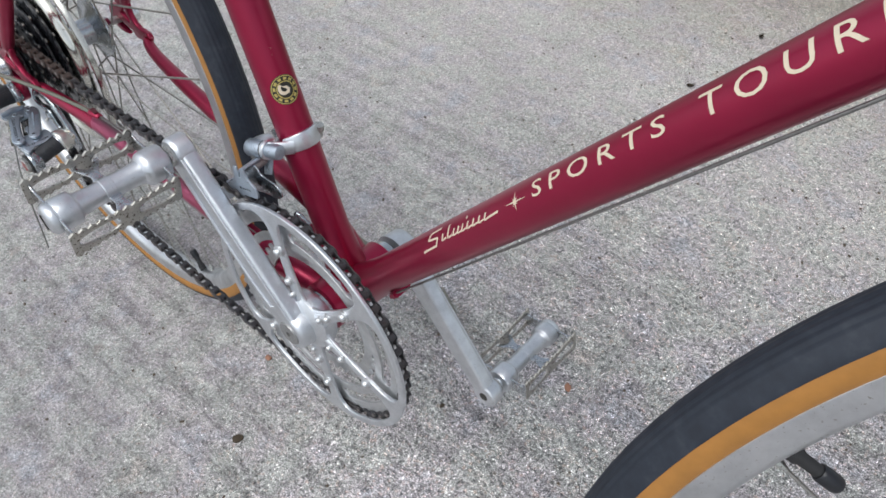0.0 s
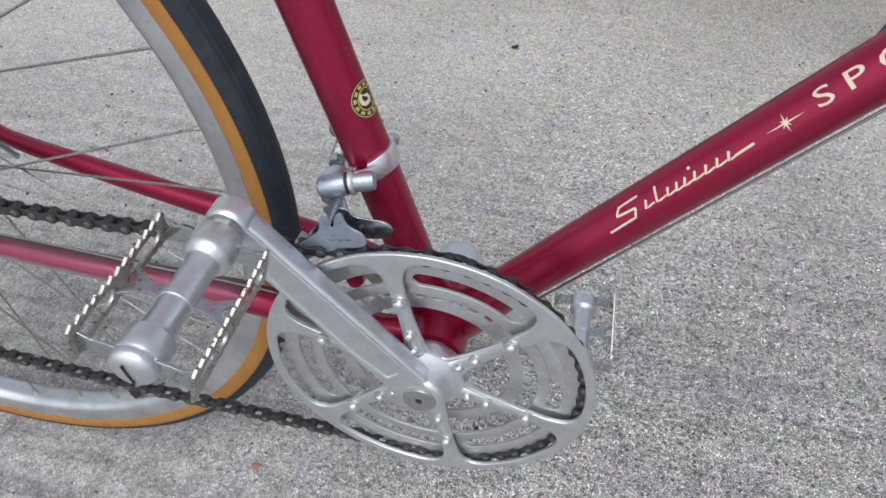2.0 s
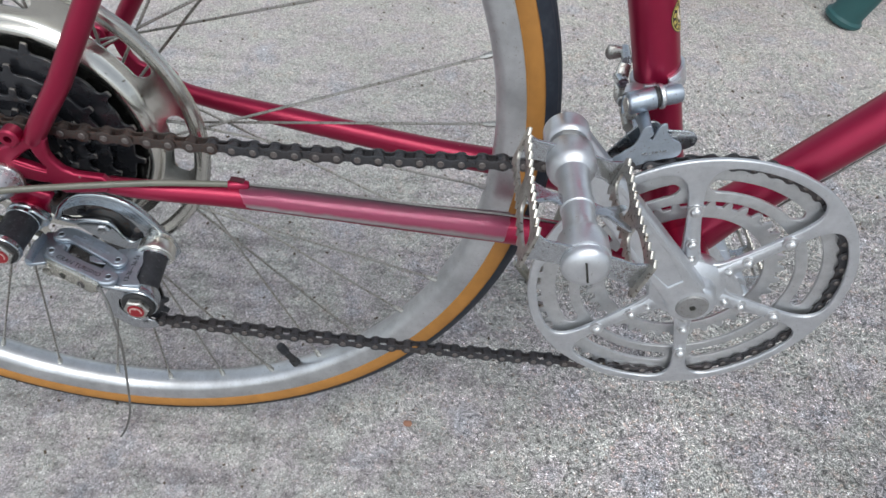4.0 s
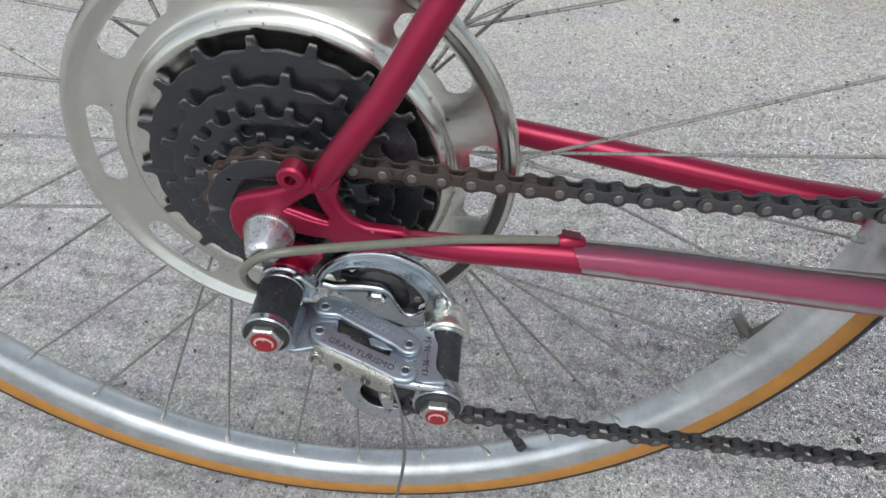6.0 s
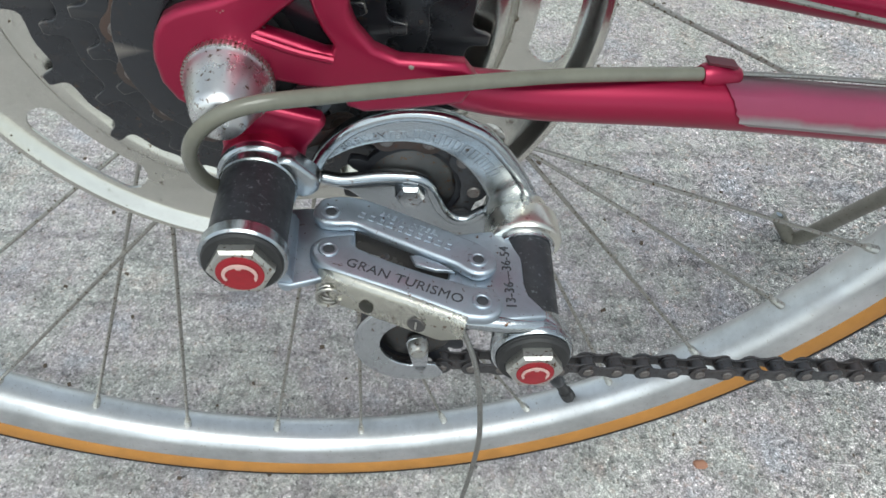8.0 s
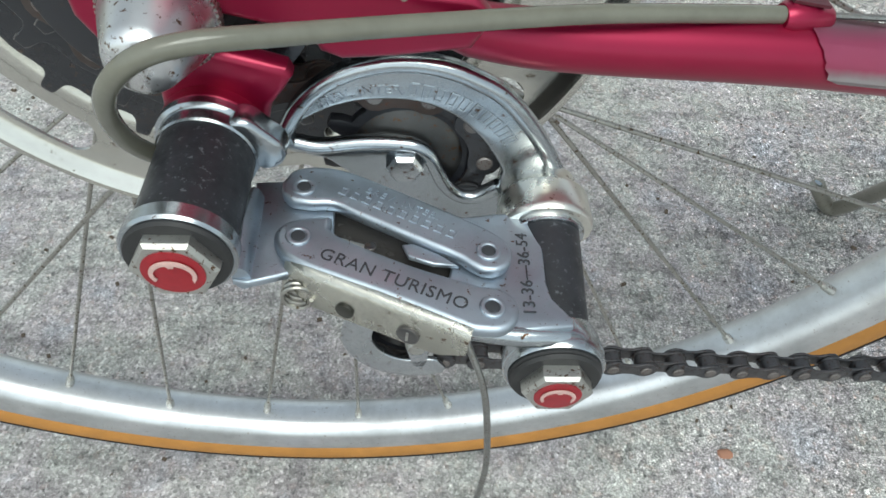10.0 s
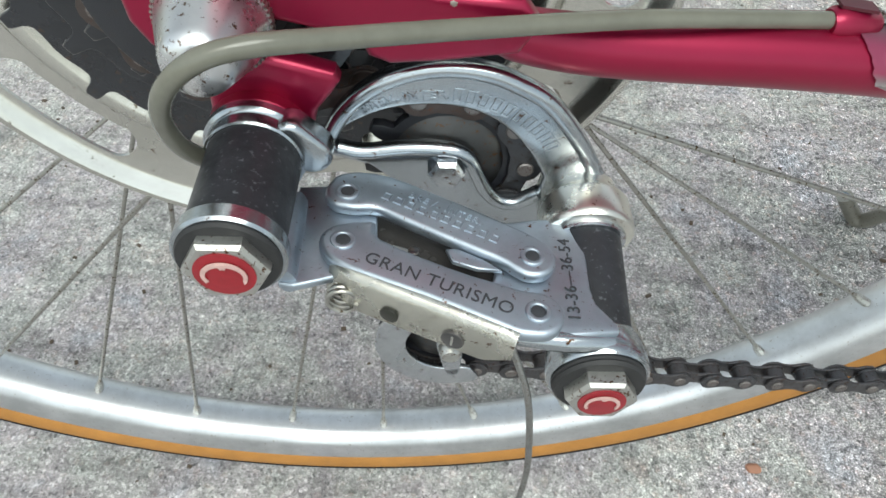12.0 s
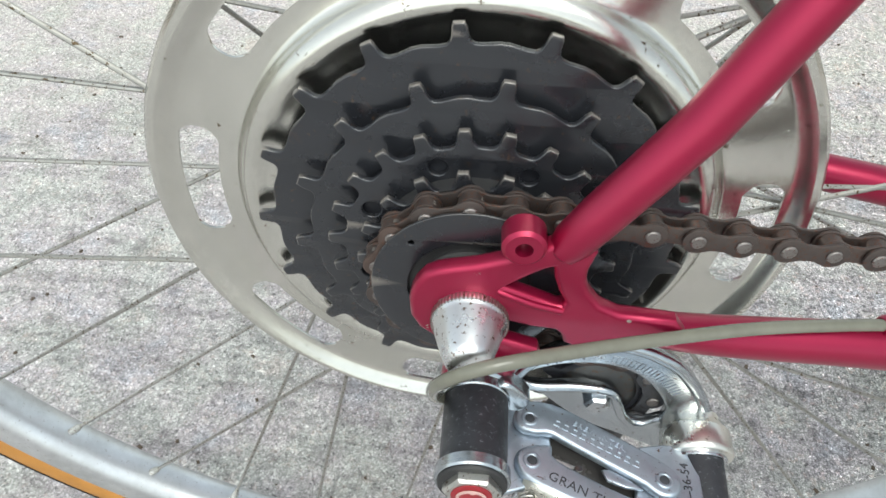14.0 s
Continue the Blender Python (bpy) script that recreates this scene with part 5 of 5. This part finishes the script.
# ---- cables ----
def cables():
    run = spline([(0.1360, -0.0478, -0.0100), (0.1150, -0.0525, -0.0075), (0.0850, -0.0608, -0.0035), (0.0505, -0.0730, 0.0008), (0.0255, -0.0830, 0.0042), (0.0115, -0.0890, 0.0060), (0.0030, -0.0905, 0.0036), (-0.0040, -0.0890, -0.0036), (-0.0076, -0.0850, -0.0135), (-0.0072, -0.0800, -0.0245), (-0.0020, -0.0745, -0.0340), (0.0100, -0.0720, -0.0450)], 8)
    part("cable_housing", tube(run, 0.00205, 16), HOUSING, bicycle, "grey-green bent cable housing")
    stop = part("cable_stop", tube([(0.1300, -0.0490, -0.0100), (0.1315, -0.0487, -0.0101), (0.1410, -0.0462, -0.0118), (0.1425, -0.0458, -0.0121)], [0.0030, 0.0038, 0.0038, 0.0030], 20), RED, bicycle)
    bm = bmesh.new()
    bmesh.ops.create_cube(bm, size=1, matrix=Matrix.Translation((0.1360, -0.0470, -0.0066)) @ Matrix.Rotation(radians(8), 4, "Y") @ Matrix.Diagonal((0.0090, 0.0044, 0.0007, 1)))
    part("clip", bm, CLIP, stop)
    part("shift_cable", tube(spline([(0.1390, -0.0460, -0.0108), (0.1673, -0.0443, -0.0127), (0.2036, -0.0425, -0.0162), (0.2515, -0.0405, -0.0212), (0.3255, -0.0365, -0.0285), (0.3900, -0.0300, -0.0440)], 6), 0.0008, 8), CABLE, bicycle)
    part("cable_tail", tube(spline([(0.0600, -0.1085, -0.0500), (0.0645, -0.1130, -0.0620), (0.0665, -0.1170, -0.0760), (0.0672, -0.1200, -0.0950), (0.0640, -0.1230, -0.1250), (0.0585, -0.1250, -0.1600), (0.0500, -0.1255, -0.1850), (0.0420, -0.1250, -0.2000)], 6), 0.0008, 8), CABLE, bicycle)
    n = Vector((-DOWN_UP.z, 0, DOWN_UP.x))
    for y in (-0.0065, 0.0065):
        part("shift_cable", tube([DOWN_FOOT + DOWN_UP * s - n * 0.0158 + Vector((0, y, 0)) for s in (0.072, 0.3, 0.58)], 0.0009, 8), CABLE, bicycle)
    bm = bmesh.new()
    bmesh.ops.create_cube(bm, size=1, matrix=Matrix.Translation(DOWN_FOOT + DOWN_UP * 0.066 - n * 0.0165) @ Matrix.Rotation(radians(-49.7), 4, "Y") @ Matrix.Diagonal((0.010, 0.018, 0.006, 1)))
    bmesh.ops.bevel(bm, geom=bm.edges[:], offset=0.0015, segments=2, affect="EDGES")
    part("cable_guide", bm, RED, bicycle)


cables()


# ---- front derailleur ----
def front_derailleur():
    fwd = Vector((SEAT_UP.z, 0, -SEAT_UP.x))

    def strap(a0, a1):
        """A stretch of the clamp round the seat tube, taller and higher in front; angles from straight ahead towards the far side."""
        bm, rings = bmesh.new(), []
        for k in range(33):
            a = radians(a0 + (a1 - a0) * k / 32)
            f = (1 + math.cos(a)) / 2
            c = SEAT_FOOT + SEAT_UP * (0.1370 + 0.0040 * f)
            rad, w = fwd * math.cos(a) + Vector((0, 1, 0)) * math.sin(a), 0.0042 + 0.0026 * f
            rings.append([bm.verts.new(c + rad * r + SEAT_UP * h) for r, h in ((0.0146, -w), (0.0164, -w), (0.0170, 0.001 - w), (0.0170, w - 0.001), (0.0164, w), (0.0146, w))])
        for p, q in zip(rings, rings[1:]):
            for n in range(6):
                bm.faces.new((p[n], p[(n + 1) % 6], q[(n + 1) % 6], q[n]))
        bm.faces.new(rings[0])
        bm.faces.new(rings[-1][::-1])
        return bm
    fd = part("front_derailleur", strap(-102, -300), ALU, bicycle, "aged silver front derailleur clamped to the seat tube")
    part("clamp_strap", strap(-74, 62), ALU, fd)
    part("pivot_housing", tube([(0.3744, -0.0273, 0.0600), (0.3752, -0.0272, 0.0602), (0.3760, -0.0271, 0.0604), (0.3898, -0.0251, 0.0642), (0.3905, -0.0250, 0.0644)], [0.0054, 0.0064, 0.0068, 0.0068, 0.0064], 32), STEEL, fd)
    part("pivot_end", tube([(0.3738, -0.0274, 0.0598), (0.3746, -0.0273, 0.0600)], 0.0046, 20), NUT, fd)
    part("saddle", tube(spline([(0.3790, -0.0225, 0.0632), (0.3800, -0.0170, 0.0640), (0.3812, -0.0110, 0.0632)], 4), [0.0068, 0.0068, 0.0066, 0.0064, 0.0062, 0.0060, 0.0058, 0.0056, 0.0054], 16, flat=0.35, up=(0, 0, 1)), ALU, fd)
    part("black_ring", tube([(0.3905, -0.0250, 0.0644), (0.3922, -0.0247, 0.0649)], 0.0066, 24), RUBBER, fd)
    part("clamp_flange", tube([(0.3922, -0.0247, 0.0649), (0.3927, -0.0246, 0.0650), (0.3946, -0.0243, 0.0655), (0.3952, -0.0242, 0.0656)], [0.0068, 0.0076, 0.0076, 0.0068], 28), ALU, fd)
    part("clamp_stud", tube([(0.3950, -0.0242, 0.0656), (0.4030, -0.0226, 0.0668), (0.4058, -0.0220, 0.0673), (0.4066, -0.0218, 0.0674)], [0.0060, 0.0060, 0.0054, 0.0036], 24), STEEL, fd)
    part("clamp_arm", tube(spline([(0.3945, -0.0235, 0.0665), (0.3985, -0.0200, 0.0662), (0.4030, -0.0150, 0.0660), (0.4070, -0.0095, 0.0655)], 5), 0.0058, 14, flat=0.45, up=(0.5, -0.85, 0)), ALU, fd)
    part("clamp_bolt", tube([(0.4060, 0.0150, 0.0620), (0.4062, 0.0152, 0.0680), (0.4062, 0.0152, 0.0682), (0.4064, 0.0154, 0.0728)], [0.0030, 0.0030, 0.0044, 0.0042], 14), NUT, fd)
    knob = part("cable_anchor", tube(spline([(0.3650, 0.0186, 0.0684), (0.3690, 0.0186, 0.0690), (0.3750, 0.0180, 0.0698), (0.3800, 0.0160, 0.0690)], 4), [0.0020, 0.0036, 0.0048, 0.0052, 0.0052, 0.0050, 0.0048, 0.0044, 0.0040, 0.0034, 0.0030, 0.0026, 0.0024], 16, flat=0.55, up=(0, 1, 0)), NUT, fd)
    part("anchor_bolt", tube([(0.3768, 0.0060, 0.0700), (0.3770, 0.0200, 0.0712)], 0.0034, 14), CHROME_DULL, knob)
    for p, q, r in (((0.3752, -0.0040, 0.0600), (0.3740, 0.0060, 0.0598), 0.0040), ((0.3778, -0.0060, 0.0475), (0.3766, 0.0030, 0.0473), 0.0036)):
        part("pivot_pin", tube([p, q], [r * 0.9, r], 16), CHROME_DULL, fd)
    part("back_arm", tube(spline([(0.3770, 0.0085, 0.0690), (0.3752, 0.0040, 0.0610), (0.3756, 0.0000, 0.0540), (0.3782, -0.0020, 0.0455)], 4), [0.0036, 0.0040, 0.0042, 0.0044, 0.0046, 0.0044, 0.0042, 0.0042, 0.0044, 0.0048, 0.0048, 0.0044, 0.0036], 14, flat=0.5, up=(0, 1, 0)), NUT, fd)
    part("lower_arm", tube(spline([(0.3788, -0.0110, 0.0570), (0.3796, -0.0150, 0.0480), (0.3850, -0.0230, 0.0360)], 4), [0.0038, 0.0040, 0.0042, 0.0042, 0.0042, 0.0042, 0.0044, 0.0044, 0.0040], 12, flat=0.5, up=(0, 1, 0)), STEEL, fd)
    for x, z in ((0.3786, 0.0530), (0.3790, 0.0445)):
        part("pivot_pin", tube([(x, -0.0100, z), (x - 0.0005, -0.0290, z)], 0.0032, 14), NUT, fd)
    part("cage_bridge", tube([(0.3656, -0.0482, 0.0305), (0.3656, -0.0362, 0.0290)], 0.0035, 10, flat=0.3, up=(0.6, 0, 0.8)), STEEL, fd)
    part("link_bar", tube([(0.3846, -0.0290, 0.0540), (0.3851, -0.0392, 0.0535), (0.3851, -0.0492, 0.0525)], [0.0045, 0.0040, 0.0040], 12, flat=0.5, up=(0, 1, 0)), STEEL, fd)
    outer = [(0.3548, 0.0193), (0.3628, 0.0288), (0.3728, 0.0387), (0.3803, 0.0461), (0.3812, 0.0581), (0.3864, 0.0605), (0.3868, 0.0508), (0.3890, 0.0498), (0.3904, 0.0603), (0.3946, 0.0626), (0.3966, 0.0547), (0.4004, 0.0520), (0.4063, 0.0495), (0.4084, 0.0430), (0.4059, 0.0390), (0.3954, 0.0363), (0.3820, 0.0298), (0.3708, 0.0218), (0.3608, 0.0123)]
    cage = part("cage_plate", plate([eased(outer, 2)], -0.0484, 0.0016, 0.0005, 2), STEEL, fd)
    for x, w, h in ((0, 0.0032, 0.0022), (0.004, 0.0012, 0.0015), (0.0058, 0.0012, 0.0018), (0.0076, 0.0018, 0.0014), (0.0100, 0.0012, 0.0018), (0.0118, 0.0030, 0.0012)):
        part("stamped_bar", placed(bars([(x, 0, w, h)], 0.0003), Matrix.Translation((0.3853, -0.0494, 0.0388)) @ Matrix.Rotation(radians(90), 4, "X") @ Matrix.Rotation(radians(18), 4, "Z")), CHROME, cage, smooth=0)
    inner = [(0.3618, 0.0203), (0.3738, 0.0403), (0.3838, 0.0543), (0.3930, 0.0557), (0.3977, 0.0495), (0.4152, 0.0506), (0.4202, 0.0461), (0.4198, 0.0406), (0.4131, 0.0358), (0.4018, 0.0343), (0.3868, 0.0293), (0.3718, 0.0183)]
    part("cage_plate", plate([eased(inner, 2)], -0.0362, 0.0014, 0.0004, 2), CHROME_DULL, fd)


front_derailleur()


# ---- kickstand and small far-side pieces ----
def kickstand():
    leg = spline([(0.3720, 0.0400, -0.0680), (0.3769, 0.0852, -0.1432), (0.3825, 0.1281, -0.2141), (0.3900, 0.1781, -0.2981), (0.3911, 0.1918, -0.3208), (0.3880, 0.1963, -0.3263), (0.3825, 0.1978, -0.3233), (0.3665, 0.1992, -0.3028)], 6)
    k = part("kickstand", tube(leg, 0.0060, 20), LEG, bicycle, "dull grey kickstand, swung down")
    # brighter flattened piece along the tip of the foot
    part("worn_foot", tube([(0.3821, 0.1970, -0.3200), (0.3735, 0.1980, -0.3093), (0.3661, 0.1985, -0.3000)], [0.0034, 0.0048, 0.0036], 12, flat=0.4, up=(0.76, 0, -0.64)), CHROME, k, "bright chromed tip")
    part("kickstand_housing", tube([(0.3740, 0.0150, -0.0600), (0.3720, 0.0440, -0.0740)], [0.0066, 0.0070], 24), RED, k)
    part("spring_pin", tube([(0.3540, 0.0140, -0.0490), (0.3560, 0.0140, -0.0500), (0.3600, 0.0150, -0.0520), (0.3700, 0.0160, -0.0570)], [0.0034, 0.0048, 0.0050, 0.0044], 14, flat=0.6, up=(0, 1, 0)), CHROME_DULL, k)
    part("axle_tab", tube([(0.0300, 0.0680, -0.0100), (0.0480, 0.0660, -0.0250), (0.0680, 0.0640, -0.0380)], [0.0040, 0.0042, 0.0036], 12, flat=0.35, up=(0, 1, 0)), STEEL, bicycle)


kickstand()


# ---- decals on the tubes ----
def wrap(me, base, axis, side, out, r, s0, lift):
    """Lays a flat mesh round a tube: x runs along the axis from s0, y round it from the direction out towards side; lift in metres round."""
    for v in me.vertices:
        a = (v.co.y + lift) / r
        v.co = base + axis * (s0 + v.co.x) + (out * math.cos(a) + side * math.sin(a)) * (r + 0.00012 + v.co.z)
    return me


def stretch(me, length, height):
    xs, ys = [v.co.x for v in me.vertices], [v.co.y for v in me.vertices]
    for v in me.vertices:
        v.co.x, v.co.y = (v.co.x - min(xs)) / (max(xs) - min(xs)) * length, (v.co.y - min(ys)) / (max(ys) - min(ys)) * height
    return me


def finer(me, step=0.002):
    """Cuts long faces so that a flat shape can bend."""
    bm = bmesh.new()
    bm.from_mesh(me)
    bmesh.ops.triangulate(bm, faces=bm.faces[:])
    for _ in range(3):
        long = [e for e in bm.edges if e.calc_length() > step]
        if long:
            bmesh.ops.subdivide_edges(bm, edges=long, cuts=1)
            bmesh.ops.triangulate(bm, faces=bm.faces[:])
    bm.to_mesh(me)
    bm.free()
    return me


def decals():
    up = Vector((-DOWN_UP.z, 0, DOWN_UP.x))
    near = Vector((0, -1, 0))
    r = 0.0146
    tube_ob = [o for o in bicycle.children if o.name == "down_tube"][0]

    def lay(name, me, s0, lift, m):
        return part(name, wrap(finer(me), DOWN_FOOT, DOWN_UP, up, near, r, s0, lift), m, tube_ob, smooth=0)

    lay("decal_word", stretch(lettering("SPORTS", 0.016, 0.00012, 0.0, 1.45), 0.0918, 0.0092), 0.2752, 0.0066, CREAM)
    lay("decal_word", stretch(lettering("TOURER", 0.016, 0.00012, 0.0, 1.45), 0.0950, 0.0105), 0.3845, 0.0052, CREAM)
    star = []
    for k in range(16):
        q = 0.0012 if k % 2 else (0.0098 if k in (0, 8) else 0.0052 if k in (4, 12) else 0.0030)
        star.append((q * math.cos(radians(22.5 * k)), q * math.sin(radians(22.5 * k))))
    lay("decal_star", flat_shape([star], 0.00012, 0.00002, 1), 0.2597, 0.0090, CREAM)
    # a maker's mark as plain slanted strokes
    def stroke(x0, y0, x1, y1, w=0.0013):
        d = math.hypot(x1 - x0, y1 - y0)
        nx, ny = -(y1 - y0) / d * w / 2, (x1 - x0) / d * w / 2
        return [(x0 + nx, y0 + ny), (x1 + nx, y1 + ny), (x1 - nx, y1 - ny), (x0 - nx, y0 - ny)]
    marks = [stroke(0, 0, 0.018, 0.0006), stroke(0.0175, 0.0004, 0.0205, 0.0052), stroke(0.0205, 0.0052, 0.0080, 0.0060), stroke(0.0082, 0.0060, 0.0112, 0.0102), stroke(0.0110, 0.0102, 0.0240, 0.0108)]
    for k, x in enumerate((0.0255, 0.0330, 0.0395, 0.0450, 0.0500, 0.0560, 0.0625, 0.0690, 0.0755)):
        marks.append(stroke(x, 0.0018, x + 0.0022, 0.0105 if k == 1 else 0.0062))
        marks.append(stroke(x + 0.0012, 0.0020, x + 0.0060, 0.0028, 0.0010))
    marks.append(stroke(0.0800, 0.0026, 0.0900, 0.0032))
    marks.append([(0.0560 + 0.0010 * math.cos(a * 0.6), 0.0094 + 0.0010 * math.sin(a * 0.6)) for a in range(10)])
    for m in marks:
        lay("decal_stroke", flat_shape([m], 0.00012, 0.00002, 1), 0.1532, 0.0050, CREAM)
    # round badge on the seat tube
    fwd = Vector((SEAT_UP.z, 0, -SEAT_UP.x))
    seat = [o for o in bicycle.children if o.name == "seat_tube"][0]
    rr = 0.0144
    s = 0.1806

    def badge(outlines, z, m):
        me = finer(flat_shape(outlines, 0.00010, 0.00001, 1))
        for v in me.vertices:
            v.co.z += z
        part("badge", wrap(me, SEAT_FOOT, SEAT_UP, near, fwd, rr, s, 0.0038), m, seat, smooth=0)

    k = 0.84
    badge([circle(0, 0, 0.0130 * k, 40)], 0.0, INK_AND_HOLLOW)
    badge([circle(0, 0, 0.0124 * k, 40), circle(0, 0, 0.0117 * k, 40)[::-1]], 0.0002, GOLD)
    badge([circle(0, 0, 0.0078 * k, 32), circle(0, 0, 0.0070 * k, 32)[::-1]], 0.0002, GOLD)
    for q in range(12):
        badge([sector(0, 0, 0.0086 * k, 0.0108 * k, 30 * q + 5, 30 * q + 23, 4)], 0.0002, GOLD)
    badge([circle(0.001, 0.001, 0.0052 * k, 14, 30, 250) + circle(0.0015, 0.0005, 0.0030 * k, 14, 250, 30)], 0.0002, CREAM)
    badge([[(-0.0034, -0.0017), (0.0008, -0.0008), (0.0034, 0.0025), (0.0025, -0.0017), (0.0, -0.0034)]], 0.0003, CREAM)


decals()


# ---- on and round the concrete ----
def on_ground(x, y, dz=0.0):
    """The world's point on the ground below or above the place (x, y) of the bicycle's axes."""
    p = BIKE @ Vector((x, y, -0.345 + 0.1 * y))
    return Vector((p.x, p.y, dz))


def teal_post(x, y):
    base = on_ground(x, y)
    bm = lathe([(0.0, 0.0), (0.033, 0.0), (0.036, 0.004), (0.036, 0.010), (0.031, 0.014), (0.030, 0.020), (0.040, 0.20), (0.050, 0.42), (0.0, 0.42)], 40)
    bm.transform(Matrix.Translation(base) @ Matrix.Rotation(radians(14), 4, "Y") @ Matrix.Rotation(radians(90), 4, "X"))
    tagged(part("post", bm, TEAL), "teal painted tapered post standing on the concrete", "post")


def pebble(x, y, size, m, label, seed):
    bm = bmesh.new()
    bmesh.ops.create_icosphere(bm, subdivisions=2, radius=1)
    for v in bm.verts:
        v.co *= 1 + 0.35 * noise.noise(v.co * 1.3 + Vector((seed, 0, 0)))
        v.co = Vector((v.co.x * size, v.co.y * size * 0.7, v.co.z * size * 0.45))
    bm.transform(Matrix.Translation(on_ground(x, y, size * 0.25)) @ Matrix.Rotation(seed, 4, "Z"))
    tagged(part("pebble", bm, m), label, "pebble", group="pebbles on the concrete")


def dry_leaf(x, y, size, seed):
    bm = bmesh.new()
    n = 7
    rows = []
    for i in range(n):
        t = i / (n - 1)
        w = math.sin(math.pi * (0.08 + 0.88 * t)) * 0.36
        rows.append([bm.verts.new(((t - 0.5) * size, s * w * size, size * (0.10 * abs(s) + 0.12 * noise.noise((t * 3, s, seed))) + 0.001)) for s in (-1, -0.5, 0, 0.5, 1)])
    for a, b in zip(rows, rows[1:]):
        for k in range(4):
            bm.faces.new((a[k], a[k + 1], b[k + 1], b[k]))
    bmesh.ops.solidify(bm, geom=bm.faces[:], thickness=0.0006)
    bm.transform(Matrix.Translation(on_ground(x, y, 0.002)) @ Matrix.Rotation(seed * 1.7, 4, "Z"))
    tagged(part("leaf", bm, LEAFDARK), "small dark curled dry leaf lying on concrete", "leaf", group="dry leaves on the concrete")


def weed(x, y):
    bm = bmesh.new()
    rnd = random.Random(5)
    for k in range(26):
        a, ln = rnd.uniform(0, 6.28), rnd.uniform(0.05, 0.12)
        d = Vector((math.cos(a), math.sin(a), 0))
        side = Vector((-d.y, d.x, 0))
        rows = []
        for i in range(6):
            t = i / 5
            p = d * ln * t * 0.9 + Vector((0, 0, ln * (0.7 * t - 0.55 * t * t)))
            w = 0.012 * math.sin(math.pi * (0.12 + 0.86 * t))
            rows.append([bm.verts.new(p - side * w), bm.verts.new(p + Vector((0, 0, -0.002))), bm.verts.new(p + side * w)])
        for p, q in zip(rows, rows[1:]):
            for j in range(2):
                bm.faces.new((p[j], p[j + 1], q[j + 1], q[j]))
    bmesh.ops.solidify(bm, geom=bm.faces[:], thickness=0.0005)
    bm.transform(Matrix.Translation(on_ground(x, y, 0.003)))
    tagged(part("weed", bm, GREEN), "bright green weed growing at the concrete's edge", "plant")


def grit():
    """Loose dark crumbs and pale grains, past counting."""
    bm = bmesh.new()
    rnd = random.Random(11)
    for k in range(900):
        x, y = rnd.uniform(-0.5, 1.1), rnd.uniform(-0.35, 1.45)
        s = rnd.uniform(0.0006, 0.0019)
        m = Matrix.Translation(on_ground(x, y, s * 0.3)) @ Matrix.Rotation(rnd.uniform(0, 6.28), 4, "Z") @ Matrix.Diagonal((s * rnd.uniform(1, 1.9), s, s * 0.7, 1))
        bmesh.ops.create_cube(bm, size=1.4, matrix=m)
    tagged(part("grit", bm, SOIL, smooth=0), "scattered dark grit on the concrete", "grit", kind="stuff")


teal_post(0.995, 0.875)
REDDISH = plain("reddish_stone", (0.34, 0.17, 0.11), 0.8, vary=0.2, scale=200)
pebble(0.311, -0.097, 0.0070, LEAFDARK, "small dark angular pebble lying on concrete", 1.0)
pebble(0.569, 0.203, 0.0060, REDDISH, "small reddish stone lying on concrete", 2.3)
pebble(0.253, -0.003, 0.0050, REDDISH, "small reddish stone lying on concrete", 3.1)
pebble(0.468, 0.089, 0.0036, LEAFDARK, "small dark angular pebble lying on concrete", 4.4)
dry_leaf(0.692, 1.306, 0.030, 0.6)
dry_leaf(0.640, 1.330, 0.012, 1.9)
dry_leaf(0.430, 1.000, 0.012, 3.2)
dry_leaf(0.400, 0.800, 0.013, 4.0)
weed(0.555, 1.480)
grit()


def place_of(ob):
    return place_of(ob.parent) @ ob.matrix_parent_inverse @ ob.matrix_basis if ob.parent else ob.matrix_basis.copy()


def three_levels():
    """Thing, part, sub-part: whatever hangs deeper moves up beside the sub-part it sat on."""
    deep = []
    for ob in bpy.data.objects:
        line = [ob]
        while line[-1].parent:
            line.append(line[-1].parent)
        if len(line) > 3:
            deep.append((ob, line[-2], place_of(ob), place_of(line[-2])))
    for ob, home, m, base in deep:
        ob.parent = home
        ob.matrix_parent_inverse = Matrix.Identity(4)
        ob.matrix_basis = base.inverted() @ m


three_levels()
